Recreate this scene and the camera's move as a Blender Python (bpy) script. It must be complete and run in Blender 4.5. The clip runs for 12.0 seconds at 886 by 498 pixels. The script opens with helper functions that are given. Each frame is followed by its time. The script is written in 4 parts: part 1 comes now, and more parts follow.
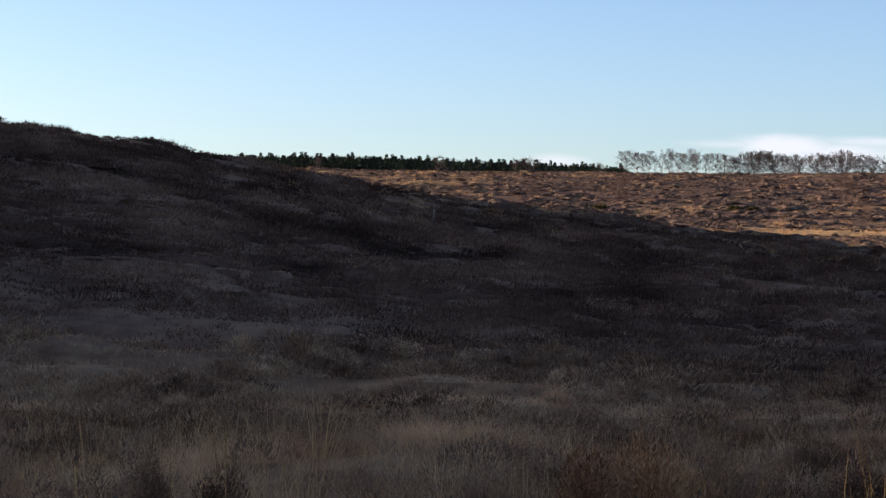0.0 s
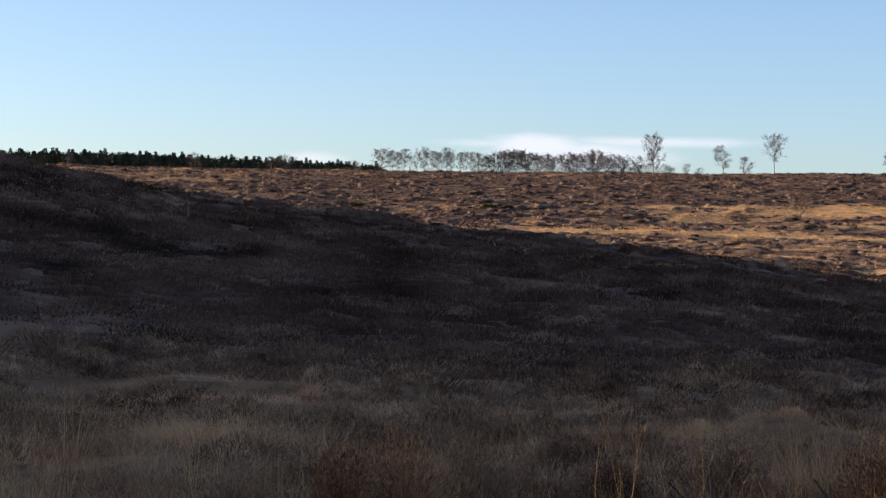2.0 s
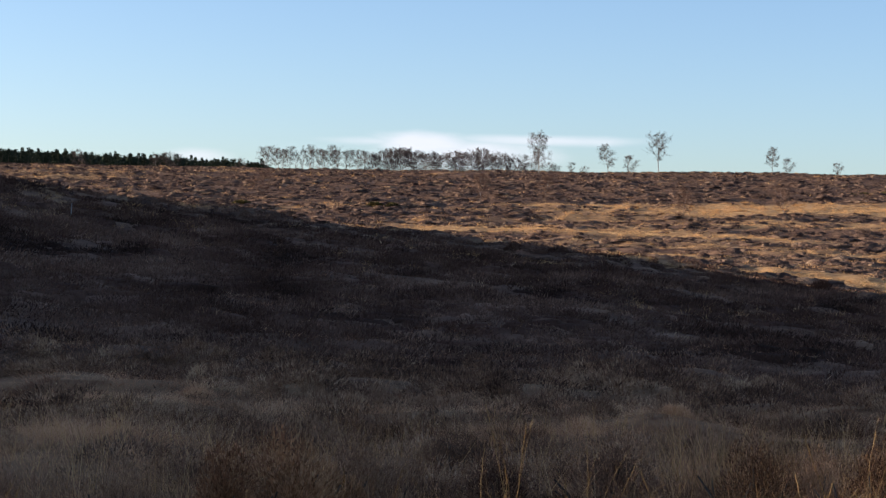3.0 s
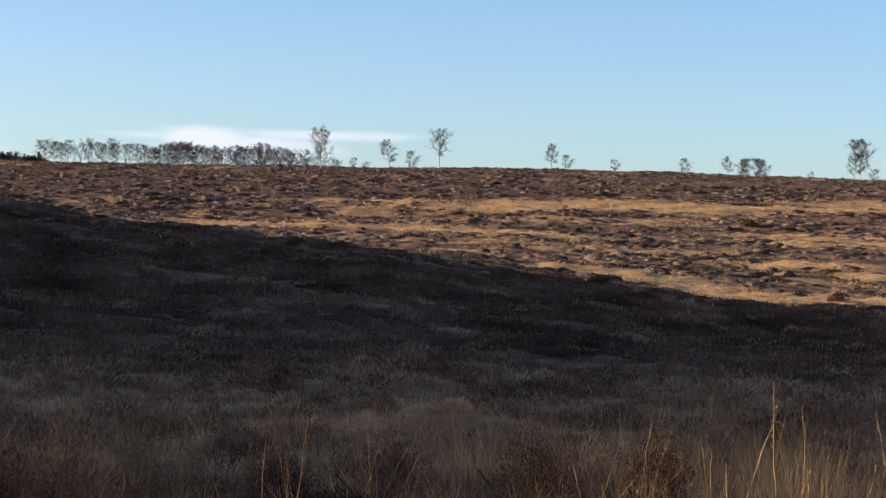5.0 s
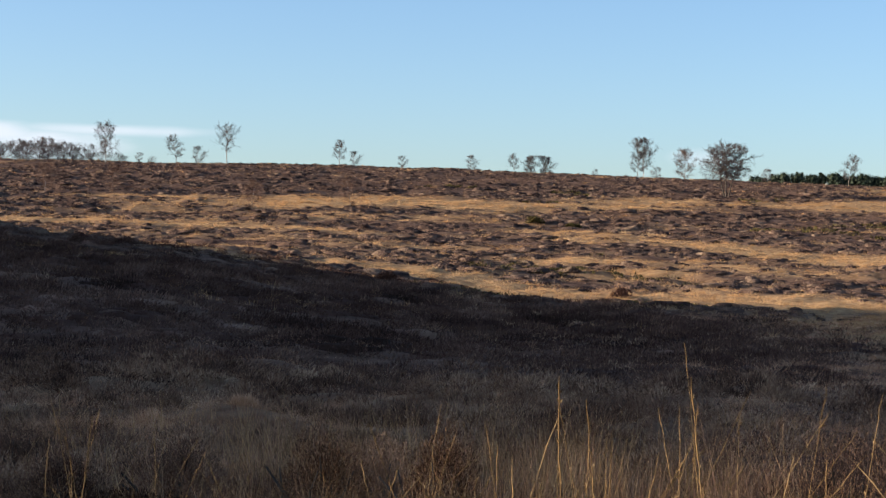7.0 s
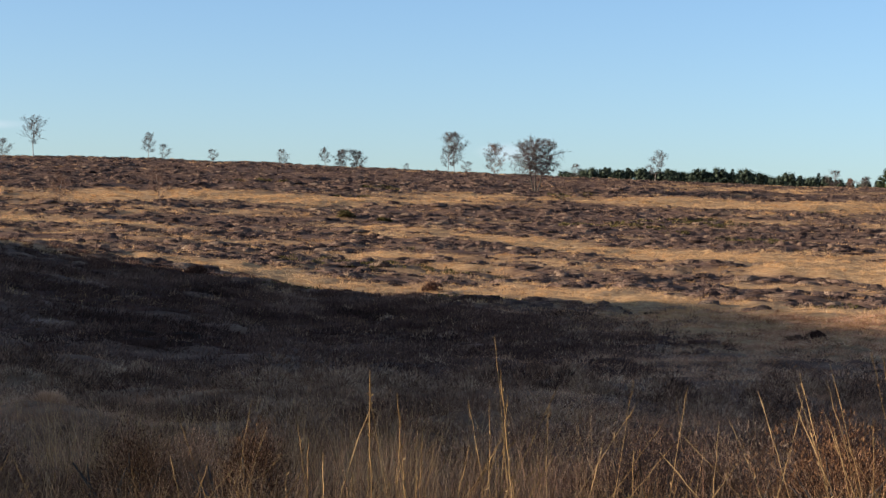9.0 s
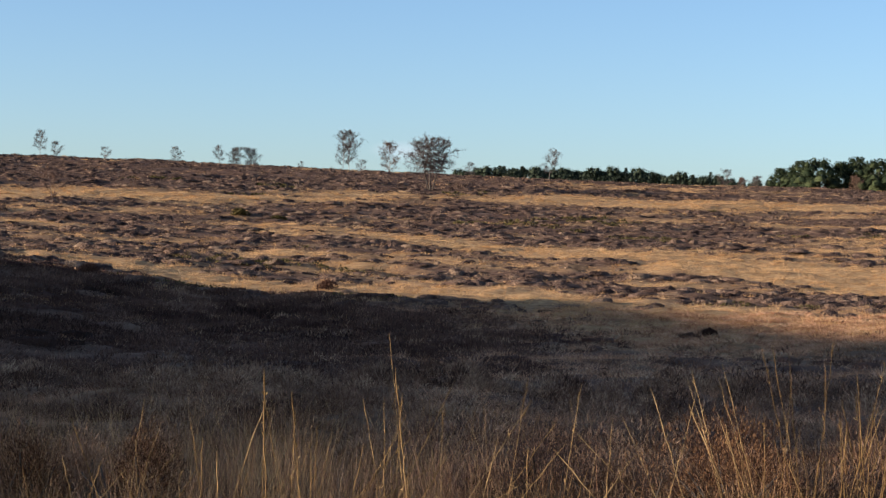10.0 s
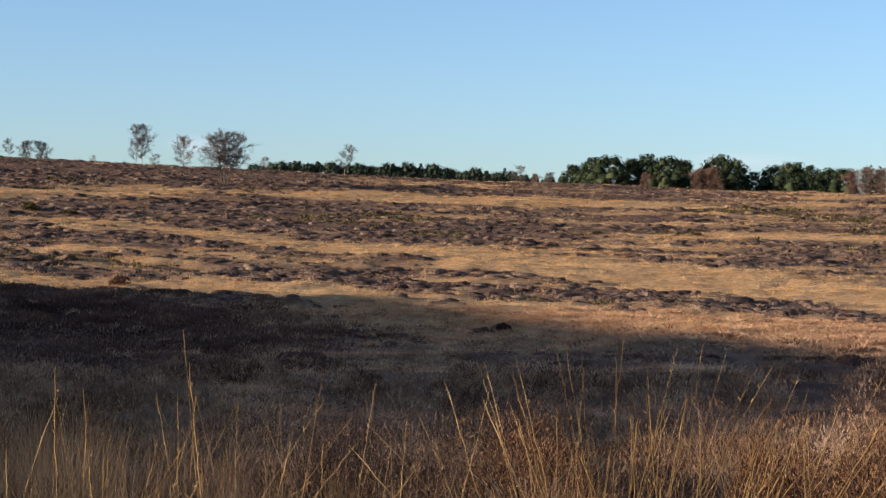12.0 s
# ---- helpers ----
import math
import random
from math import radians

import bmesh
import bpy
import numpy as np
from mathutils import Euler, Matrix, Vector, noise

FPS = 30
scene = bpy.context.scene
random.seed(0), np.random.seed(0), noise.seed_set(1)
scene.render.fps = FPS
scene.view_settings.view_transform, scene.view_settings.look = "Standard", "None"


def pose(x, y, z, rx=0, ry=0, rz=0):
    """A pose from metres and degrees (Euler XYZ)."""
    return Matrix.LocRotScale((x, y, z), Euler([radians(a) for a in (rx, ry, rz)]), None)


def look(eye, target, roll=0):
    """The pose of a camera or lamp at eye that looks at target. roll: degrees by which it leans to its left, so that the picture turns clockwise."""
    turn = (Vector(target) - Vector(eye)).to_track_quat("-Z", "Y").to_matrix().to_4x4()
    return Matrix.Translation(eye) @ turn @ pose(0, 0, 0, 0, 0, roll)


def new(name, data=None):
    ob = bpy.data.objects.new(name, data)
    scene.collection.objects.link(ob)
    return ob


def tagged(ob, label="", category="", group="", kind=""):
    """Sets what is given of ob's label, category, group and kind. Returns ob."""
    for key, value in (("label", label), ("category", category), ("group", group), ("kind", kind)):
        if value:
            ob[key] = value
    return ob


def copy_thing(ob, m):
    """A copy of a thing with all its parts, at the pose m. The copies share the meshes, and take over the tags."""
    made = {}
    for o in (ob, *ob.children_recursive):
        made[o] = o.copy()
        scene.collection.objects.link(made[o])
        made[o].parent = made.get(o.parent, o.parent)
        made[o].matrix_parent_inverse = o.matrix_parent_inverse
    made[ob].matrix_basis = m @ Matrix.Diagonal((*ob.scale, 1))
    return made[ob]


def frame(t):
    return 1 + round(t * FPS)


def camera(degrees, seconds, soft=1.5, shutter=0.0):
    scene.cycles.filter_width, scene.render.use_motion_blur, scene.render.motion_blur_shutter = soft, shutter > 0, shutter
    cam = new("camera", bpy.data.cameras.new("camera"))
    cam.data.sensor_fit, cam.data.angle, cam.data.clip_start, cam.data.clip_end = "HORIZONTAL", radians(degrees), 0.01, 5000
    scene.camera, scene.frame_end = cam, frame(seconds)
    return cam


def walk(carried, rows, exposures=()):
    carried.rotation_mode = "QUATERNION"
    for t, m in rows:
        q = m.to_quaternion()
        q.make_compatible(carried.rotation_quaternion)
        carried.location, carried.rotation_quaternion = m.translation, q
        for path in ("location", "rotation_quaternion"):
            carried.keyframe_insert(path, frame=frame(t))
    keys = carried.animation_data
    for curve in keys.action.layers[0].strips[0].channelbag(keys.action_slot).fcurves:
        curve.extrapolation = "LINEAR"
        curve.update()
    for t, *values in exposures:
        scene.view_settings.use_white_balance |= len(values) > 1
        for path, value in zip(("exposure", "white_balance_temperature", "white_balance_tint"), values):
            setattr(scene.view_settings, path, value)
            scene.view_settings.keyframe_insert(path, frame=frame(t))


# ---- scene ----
# ---------------------------------------------------------------- camera: a slow pan on a tripod
cam = camera(25.25, 12.0, soft=1.3)
EYE = Vector((0.0, 0.0, 1.5))
# seconds, heading clockwise from the y axis, pitch up, lean to the left (degrees)
PAN = [
    (0.0, 0.000, 0.341, 1.208),
    (0.5, 2.229, 0.375, 1.218),
    (1.0, 3.786, 0.376, 1.212),
    (1.5, 5.288, 0.401, 1.205),
    (2.0, 7.075, 0.420, 1.209),
    (2.5, 8.479, 0.414, 1.217),
    (3.0, 10.375, 0.429, 1.213),
    (5.0, 16.691, 0.416, 1.211),
    (5.5, 18.083, 0.408, 1.214),
    (6.0, 19.705, 0.424, 1.205),
    (6.5, 21.150, 0.451, 1.202),
    (7.0, 22.834, 0.434, 1.209),
    (9.0, 28.307, 0.377, 1.203),
    (9.5, 29.631, 0.377, 1.206),
    (10.0, 31.354, 0.387, 1.206),
    (10.5, 32.763, 0.375, 1.212),
    (11.0, 34.270, 0.383, 1.208),
    (11.5, 35.667, 0.384, 1.217),
    (12.0, 37.283, 0.378, 1.215),
]


def aim(head, pitch, lean):
    h, p = radians(head), radians(pitch)
    way = Vector((math.sin(h) * math.cos(p), math.cos(h) * math.cos(p), math.sin(p)))
    return look(EYE, EYE + way * 10, lean)


walk(cam, [(t, aim(h, p, l)) for t, h, p, l in PAN], [(0.0, 1.13, 6020, 19), (6.0, 1.12, 5830, 14), (12.0, 0.95, 5700, 13)])

# ---------------------------------------------------------------- light
SUN_HEAD, SUN_UP = -72.0, 10.0          # low winter sun behind the spur
SKY, SUN = 0.103, 5.0
sun_way = Vector((math.sin(radians(SUN_HEAD)) * math.cos(radians(SUN_UP)),
                  math.cos(radians(SUN_HEAD)) * math.cos(radians(SUN_UP)), math.sin(radians(SUN_UP))))
sun = new("sun", bpy.data.lights.new("sun", "SUN"))
sun.data.energy, sun.data.angle, sun.data.color = SUN, radians(0.6), (1.0, 0.84, 0.62)
sun.matrix_world = look(sun_way * 300, (0, 0, 0))

world = bpy.data.worlds.new("sky")
scene.world = world
world.use_nodes = True
wn, wl = world.node_tree.nodes, world.node_tree.links
bg = wn["Background"]
sky = wn.new("ShaderNodeTexSky")
sky.sky_type, sky.sun_disc = "NISHITA", False
sky.sun_elevation, sky.sun_rotation = radians(SUN_UP), radians(SUN_HEAD)
sky.altitude, sky.air_density, sky.dust_density, sky.ozone_density = 200, 0.8, 0.92, 1.8


def wmath(op, a, b=None, c=None):
    n = wn.new("ShaderNodeMath")
    n.operation = op
    for i, v in enumerate((a, b, c)):
        if v is None:
            continue
        if isinstance(v, (int, float)):
            n.inputs[i].default_value = v
        else:
            wl.new(v, n.inputs[i])
    return n.outputs[0]


def wstep(v, lo, hi):
    n = wn.new("ShaderNodeMapRange")
    n.interpolation_type = "SMOOTHSTEP"
    wl.new(v, n.inputs[0])
    for i, k in ((1, lo), (2, hi), (3, 0.0), (4, 1.0)):
        n.inputs[i].default_value = k
    return n.outputs[0]


# clouds low over the skyline: soft banks, placed by heading and height (degrees)
coord = wn.new("ShaderNodeTexCoord")
sep = wn.new("ShaderNodeSeparateXYZ")
wl.new(coord.outputs["Generated"], sep.inputs[0])
head_deg = wmath("MULTIPLY", wmath("ARCTAN2", sep.outputs[0], sep.outputs[1]), 57.29578)
up_deg = wmath("MULTIPLY", wmath("ARCSINE", sep.outputs[2]), 57.29578)
comb = wn.new("ShaderNodeCombineXYZ")
wl.new(head_deg, comb.inputs[0])
wl.new(wmath("MULTIPLY", up_deg, 3.0), comb.inputs[1])
cn = wn.new("ShaderNodeTexNoise")
cn.inputs["Scale"].default_value, cn.inputs["Detail"].default_value = 0.55, 6
wl.new(comb.outputs[0], cn.inputs["Vector"])
wob = wmath("SUBTRACT", cn.outputs["Fac"], 0.5)


def bank(h0, u0, wide, high, thick, flat=0.5):
    """A lens-shaped bank of cloud round a heading and a height."""
    a = wmath("DIVIDE", wmath("SUBTRACT", head_deg, h0), wide)
    b = wmath("DIVIDE", wmath("SUBTRACT", up_deg, u0), high)
    r = wmath("SQRT", wmath("ADD", wmath("MULTIPLY", a, a), wmath("MULTIPLY", b, b)))
    r = wmath("ADD", r, wmath("MULTIPLY", wob, 0.8))
    return wmath("MULTIPLY", wmath("SUBTRACT", 1.0, wstep(r, flat, 1.15)), thick)


cloud = None
for spec in ((11.0, 3.15, 3.0, 0.55, 0.75, 0.2), (9.7, 3.45, 1.7, 0.42, 0.85, 0.35), (13.2, 3.62, 3.4, 0.2, 0.65, 0.1), (8.4, 3.5, 1.9, 0.17, 0.5, 0.0), (3.3, 2.95, 1.2, 0.28, 0.6, 0.0),
             (30.1, 3.2, 0.9, 0.3, 0.35, 0.0), (46.0, 3.05, 2.0, 0.35, 0.3, 0.0)):
    m = bank(*spec)
    cloud = m if cloud is None else wmath("MAXIMUM", cloud, m)
mix = wn.new("ShaderNodeMix")
mix.data_type = "RGBA"
wl.new(cloud, mix.inputs["Factor"])
wl.new(sky.outputs[0], mix.inputs["A"])
mix.inputs["B"].default_value = (4.4, 4.4, 4.25, 1)
wl.new(mix.outputs["Result"], bg.inputs["Color"])
bg.inputs["Strength"].default_value = SKY

# ---------------------------------------------------------------- materials


def material(name, stops, rough=0.9, scale=1.0, by="random", broad=0.04, bump=0.0, fine=20.0, through_light=0.0, swing=1.2, grain=1.0, relief=0.0):
    """Plant, earth or bark: a ramp of colours picked piece by piece or by noise, shifted over broad patches."""
    mat = bpy.data.materials.new(name)
    mat.use_nodes = True
    n, l = mat.node_tree.nodes, mat.node_tree.links
    b = n["Principled BSDF"]
    b.inputs["Roughness"].default_value = rough
    b.inputs["Specular IOR Level"].default_value = 0.03
    ramp = n.new("ShaderNodeValToRGB")
    el = ramp.color_ramp.elements
    while len(el) < len(stops):
        el.new(0.5)
    for e, (p, c) in zip(el, stops):
        e.position, e.color = p, (*c, 1)
    geo = n.new("ShaderNodeNewGeometry")
    big = n.new("ShaderNodeTexNoise")
    big.inputs["Scale"].default_value, big.inputs["Detail"].default_value = broad, 5
    l.new(geo.outputs["Position"], big.inputs["Vector"])
    if by == "random":
        src = geo.outputs["Random Per Island"]
        if relief:
            twiggy = n.new("ShaderNodeTexNoise")
            twiggy.inputs["Scale"].default_value, twiggy.inputs["Detail"].default_value = 5.0, 7
            l.new(geo.outputs["Position"], twiggy.inputs["Vector"])
            bp = n.new("ShaderNodeBump")
            bp.inputs["Strength"].default_value, bp.inputs["Distance"].default_value = 1.0, relief
            l.new(twiggy.outputs["Fac"], bp.inputs["Height"])
            l.new(bp.outputs[0], b.inputs["Normal"])
    elif by == "object":
        src = n.new("ShaderNodeObjectInfo").outputs["Random"]
    else:
        small = n.new("ShaderNodeTexNoise")
        small.inputs["Scale"].default_value, small.inputs["Detail"].default_value = fine, 8
        l.new(geo.outputs["Position"], small.inputs["Vector"])
        src = small.outputs["Fac"]
        if bump:
            bp = n.new("ShaderNodeBump")
            bp.inputs["Strength"].default_value, bp.inputs["Distance"].default_value = bump, 0.08 / fine**0.5
            l.new(src, bp.inputs["Height"])
            l.new(bp.outputs[0], b.inputs["Normal"])
    add = n.new("ShaderNodeMath")
    add.operation = "MULTIPLY_ADD"
    l.new(big.outputs["Fac"], add.inputs[0])
    add.inputs[1].default_value = swing
    wt = n.new("ShaderNodeMath")
    wt.operation = "MULTIPLY"
    l.new(src, wt.inputs[0])
    wt.inputs[1].default_value = grain
    l.new(wt.outputs[0], add.inputs[2])
    sub = n.new("ShaderNodeMath")
    sub.operation = "SUBTRACT"
    l.new(add.outputs[0], sub.inputs[0])
    sub.inputs[1].default_value = swing / 2 + grain / 2 - 0.5
    l.new(sub.outputs[0], ramp.inputs[0])
    l.new(ramp.outputs[0], b.inputs["Base Color"])
    if through_light:
        tr = n.new("ShaderNodeBsdfTranslucent")
        l.new(ramp.outputs[0], tr.inputs[0])
        mx = n.new("ShaderNodeMixShader")
        mx.inputs[0].default_value = through_light
        l.new(b.outputs[0], mx.inputs[1])
        l.new(tr.outputs[0], mx.inputs[2])
        l.new(mx.outputs[0], n["Material Output"].inputs[0])
    return mat


M_EARTH = material("heath_litter", [(0.1, (0.055, 0.03, 0.021)), (0.45, (0.135, 0.077, 0.05)), (0.8, (0.22, 0.132, 0.08))], by="noise", fine=1.6, broad=0.3, bump=0.8)
M_HEATH = material("heather_twigs", [(0.0, (0.042, 0.026, 0.021)), (0.35, (0.105, 0.066, 0.05)), (0.7, (0.19, 0.12, 0.084)), (1.0, (0.31, 0.205, 0.13))], broad=0.7, swing=2.4, grain=0.45, relief=0.5)
M_HEATH_DARK = material("old_heather_twigs", [(0.0, (0.032, 0.018, 0.013)), (0.45, (0.098, 0.053, 0.037)), (0.75, (0.16, 0.09, 0.062)), (1.0, (0.26, 0.158, 0.107))], broad=0.2, swing=2.8, grain=0.4, relief=0.15)
M_RUST = material("rusty_heather_twigs", [(0.0, (0.024, 0.011, 0.007)), (0.5, (0.09, 0.043, 0.022)), (1.0, (0.25, 0.13, 0.06))], broad=0.6)
M_STRAW = material("bleached_moor_grass", [(0.0, (0.34, 0.178, 0.07)), (0.35, (0.53, 0.3, 0.125)), (0.7, (0.67, 0.41, 0.19)), (1.0, (0.75, 0.53, 0.28))], broad=0.12, through_light=0.35, swing=1.5, grain=0.6)
M_DULL = material("dull_dry_grass", [(0.0, (0.17, 0.082, 0.045)), (0.4, (0.43, 0.224, 0.122)), (0.75, (0.64, 0.365, 0.205)), (1.0, (0.75, 0.5, 0.3))], broad=0.8, through_light=0.25, swing=2.8, grain=0.4)
# bare litter under far grass is straw-coloured, under heather and nearer in browner
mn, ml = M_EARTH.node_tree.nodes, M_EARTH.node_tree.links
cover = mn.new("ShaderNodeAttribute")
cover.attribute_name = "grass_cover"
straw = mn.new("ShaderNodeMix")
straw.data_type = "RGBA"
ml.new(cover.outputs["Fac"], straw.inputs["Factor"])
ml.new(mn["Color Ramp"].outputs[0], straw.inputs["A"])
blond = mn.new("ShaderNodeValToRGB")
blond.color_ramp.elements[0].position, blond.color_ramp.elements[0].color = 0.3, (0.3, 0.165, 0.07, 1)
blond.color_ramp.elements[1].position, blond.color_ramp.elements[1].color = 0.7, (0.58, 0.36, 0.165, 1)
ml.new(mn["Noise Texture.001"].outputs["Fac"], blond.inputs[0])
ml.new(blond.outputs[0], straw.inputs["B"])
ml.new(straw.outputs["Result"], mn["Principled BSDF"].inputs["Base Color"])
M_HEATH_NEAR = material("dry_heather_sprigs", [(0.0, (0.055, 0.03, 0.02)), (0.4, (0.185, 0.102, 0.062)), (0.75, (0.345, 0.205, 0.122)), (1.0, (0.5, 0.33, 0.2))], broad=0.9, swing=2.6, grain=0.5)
# rusty dry heather; the extra gold puts sun on the tips into the colour
M_GOLD = material("gold_sunned_dry_heather", [(0.0, (0.075, 0.034, 0.017)), (0.5, (0.27, 0.13, 0.065)), (1.0, (0.52, 0.3, 0.15))], broad=1.2, swing=2.0, grain=0.6)
M_GREEN = material("mossy_green", [(0.0, (0.032, 0.027, 0.011)), (0.6, (0.085, 0.066, 0.024)), (1.0, (0.155, 0.118, 0.04))], broad=0.2)
M_CULM = material("golden_culm", [(0.0, (0.08, 0.044, 0.018)), (0.5, (0.24, 0.14, 0.055)), (1.0, (0.48, 0.31, 0.14))], broad=2.5, through_light=0.25, swing=2.2)
M_BLADE = material("dull_grass_leaves", [(0.0, (0.07, 0.039, 0.02)), (0.5, (0.21, 0.122, 0.058)), (1.0, (0.42, 0.27, 0.14))], broad=2.0, through_light=0.25, swing=1.8)
M_BIRCH = material("birch_bark", [(0.3, (0.09, 0.07, 0.055)), (0.5, (0.24, 0.2, 0.165)), (0.75, (0.46, 0.42, 0.37))], by="noise", fine=5, broad=0.8, bump=0.3)
M_BARK = material("dark_bark", [(0.2, (0.04, 0.031, 0.025)), (0.7, (0.12, 0.094, 0.073))], by="noise", fine=9, broad=0.8, bump=0.6)
M_TWIG = material("bare_birch_twigs", [(0.0, (0.048, 0.036, 0.031)), (0.6, (0.095, 0.073, 0.062)), (1.0, (0.155, 0.122, 0.102))], broad=0.2)
M_TWIG_RED = material("reddish_birch_twigs", [(0.0, (0.09, 0.053, 0.038)), (1.0, (0.22, 0.135, 0.095))], broad=0.2)
M_NEEDLE = material("pine_needles", [(0.0, (0.010, 0.015, 0.008)), (0.5, (0.026, 0.034, 0.017)), (1.0, (0.062, 0.07, 0.03))], broad=0.25)
M_NEEDLE_FAR = material("far_conifer_needles", [(0.0, (0.016, 0.023, 0.015)), (1.0, (0.058, 0.068, 0.042))], broad=0.1)
M_STAKE = material("weathered_wood", [(0.2, (0.15, 0.14, 0.125)), (0.8, (0.3, 0.28, 0.25))], by="noise", fine=14, broad=2.0, bump=0.4)

# ---------------------------------------------------------------- the lie of the land
rng = np.random.default_rng(7)


def smooth_curve(xs, ys):
    """A smooth monotone-ish curve through a few heights."""
    xs, ys = np.array(xs, float), np.array(ys, float)
    s = np.diff(ys) / np.diff(xs)
    m = np.concatenate([[s[0]], np.where(s[:-1] * s[1:] > 0, 2 * s[:-1] * s[1:] / (s[:-1] + s[1:] + 1e-12), 0), [s[-1]]])

    def f(v):
        v = np.clip(v, xs[0], xs[-1])
        i = np.clip(np.searchsorted(xs, v) - 1, 0, len(xs) - 2)
        h = xs[i + 1] - xs[i]
        u = (v - xs[i]) / h
        return ((2 * u**3 - 3 * u**2 + 1) * ys[i] + (u**3 - 2 * u**2 + u) * h * m[i]
                + (3 * u**2 - 2 * u**3) * ys[i + 1] + (u**3 - u**2) * h * m[i + 1])
    return f


def lattice(ix, iy, seed):
    h = (ix.astype(np.int64) * 374761393 + iy.astype(np.int64) * 668265263 + seed * 1442695041) & 0xFFFFFFFF
    h = ((h ^ (h >> 13)) * 1274126177) & 0xFFFFFFFF
    return ((h ^ (h >> 16)) & 0xFFFF) / 65535.0


def rough(x, y, size, seed=0, octaves=3):
    """Value noise from 0 to 1 with lumps of that size in metres."""
    total, amp, norm = 0, 1.0, 0
    for o in range(octaves):
        u, v = x / size * 2**o, y / size * 2**o
        iu, iv = np.floor(u), np.floor(v)
        fu, fv = u - iu, v - iv
        fu, fv = fu * fu * (3 - 2 * fu), fv * fv * (3 - 2 * fv)
        iu, iv = iu.astype(np.int64), iv.astype(np.int64)
        a, b = lattice(iu, iv, seed + o), lattice(iu + 1, iv, seed + o)
        c, d = lattice(iu, iv + 1, seed + o), lattice(iu + 1, iv + 1, seed + o)
        total = total + amp * ((a * (1 - fu) + b * fu) * (1 - fv) + (c * (1 - fu) + d * fu) * fv)
        norm, amp = norm + amp, amp * 0.5
    return total / norm


# the dip before the camera, by distance; the far slope, by distance and heading
dip = smooth_curve([0, 8, 20, 45, 70, 95, 120, 145, 4500], [0.0, 0.15, -0.28, -1.1, -1.5, -1.55, -1.2, -0.5, -0.5])
rise = smooth_curve([0, 120, 145, 180, 215, 260, 320, 400, 650, 1200, 4500], [0, 0, 0.0, 1.75, 3.65, 6.7, 12.2, 18.6, 24.5, 34.0, 60.0])
crest_up = smooth_curve([-180, -60, -5, 5, 13, 20, 26, 31, 40, 50, 110, 180], [2.4, 2.4, 2.6, 2.66, 2.75, 2.80, 2.71, 2.56, 2.37, 2.2, 2.2, 2.4])
# the near spur in shade: its skyline by heading, and how far off it runs
# left of -13 it is out of view, shaped there to cast the shade
spur_up = smooth_curve([-180, -140, -110, -90, -70, -64, -58, -48, -38, -30, -22, -13, -10, -5, 0, 5, 10, 15, 20, 25, 30, 36, 180],
                       [-2, 3, 8, 9.45, 9.57, 9.76, 10.5, 10.4, 9.65, 8.9, 6.5, 3.66, 3.38, 2.76, 2.0, 1.45, 0.95, 0.5, -0.1, -0.6, -0.95, -1.4, -2])
spur_off = smooth_curve([-180, -90, -60, -30, -22, -13, 0, 13, 23, 36, 180], [60, 110, 130, 180, 140, 112, 120, 130, 138, 130, 60])


def mound(x, y):
    """Hummocks under the heather, 0 to 1."""
    return np.clip(rough(x, y, 2.3, 9, 2) * 1.7 - 0.45, 0, 1) ** 1.2


def land(x, y, bumps=True):
    x, y = np.asarray(x, float), np.asarray(y, float)
    d, az = np.hypot(x, y), np.degrees(np.arctan2(x, y))
    top = 1.5 + 400 * np.tan(np.radians(crest_up(az))) - 0.4
    z = dip(d) + rise(d) * (top + 0.5) / 18.6
    off = spur_off(az)
    goal = 1.5 + off * np.tan(np.radians(spur_up(az))) - np.interp(az, [-9, -3, 1], [0.22, 0.5, 0.5])
    lift = np.maximum(goal - (dip(off) + rise(off) * (top + 0.5) / 18.6), 0)
    u = np.clip((d - 26) / (off - 26), 0, 1)
    v = np.clip((d - off) / 75, 0, 1)
    z = z + lift * (0.35 * u + 0.65 * u * u * (3 - 2 * u)) * (1 - v * v * (3 - 2 * v))
    if bumps:
        z = z + (rough(x, y, 14, 3) - 0.5) * np.clip(d / 60, 0.1, 0.8) + (mound(x, y) - 0.3) * 0.45 * np.clip(d / 30, 0.12, 1) * np.clip((520 - d) / 100, 0, 1)
    return z


def polar(az, d):
    a = np.radians(az)
    return np.sin(a) * d, np.cos(a) * d


def spot(az, d):
    x, y = polar(az, d)
    return float(x), float(y), float(land(x, y))


def streak(az, d, mid, width, lo, hi):
    """A band of grass on the moor: 1 along its middle."""
    ends = np.clip((az - lo) / 4, 0, 1) * np.clip((hi - az) / 4, 0, 1)
    wave = 7 * (rough(az * 2.5, d * 0, 9, 91, 2) - 0.5)
    return np.exp(-np.abs((d - mid - wave) / width) ** 3) * ends


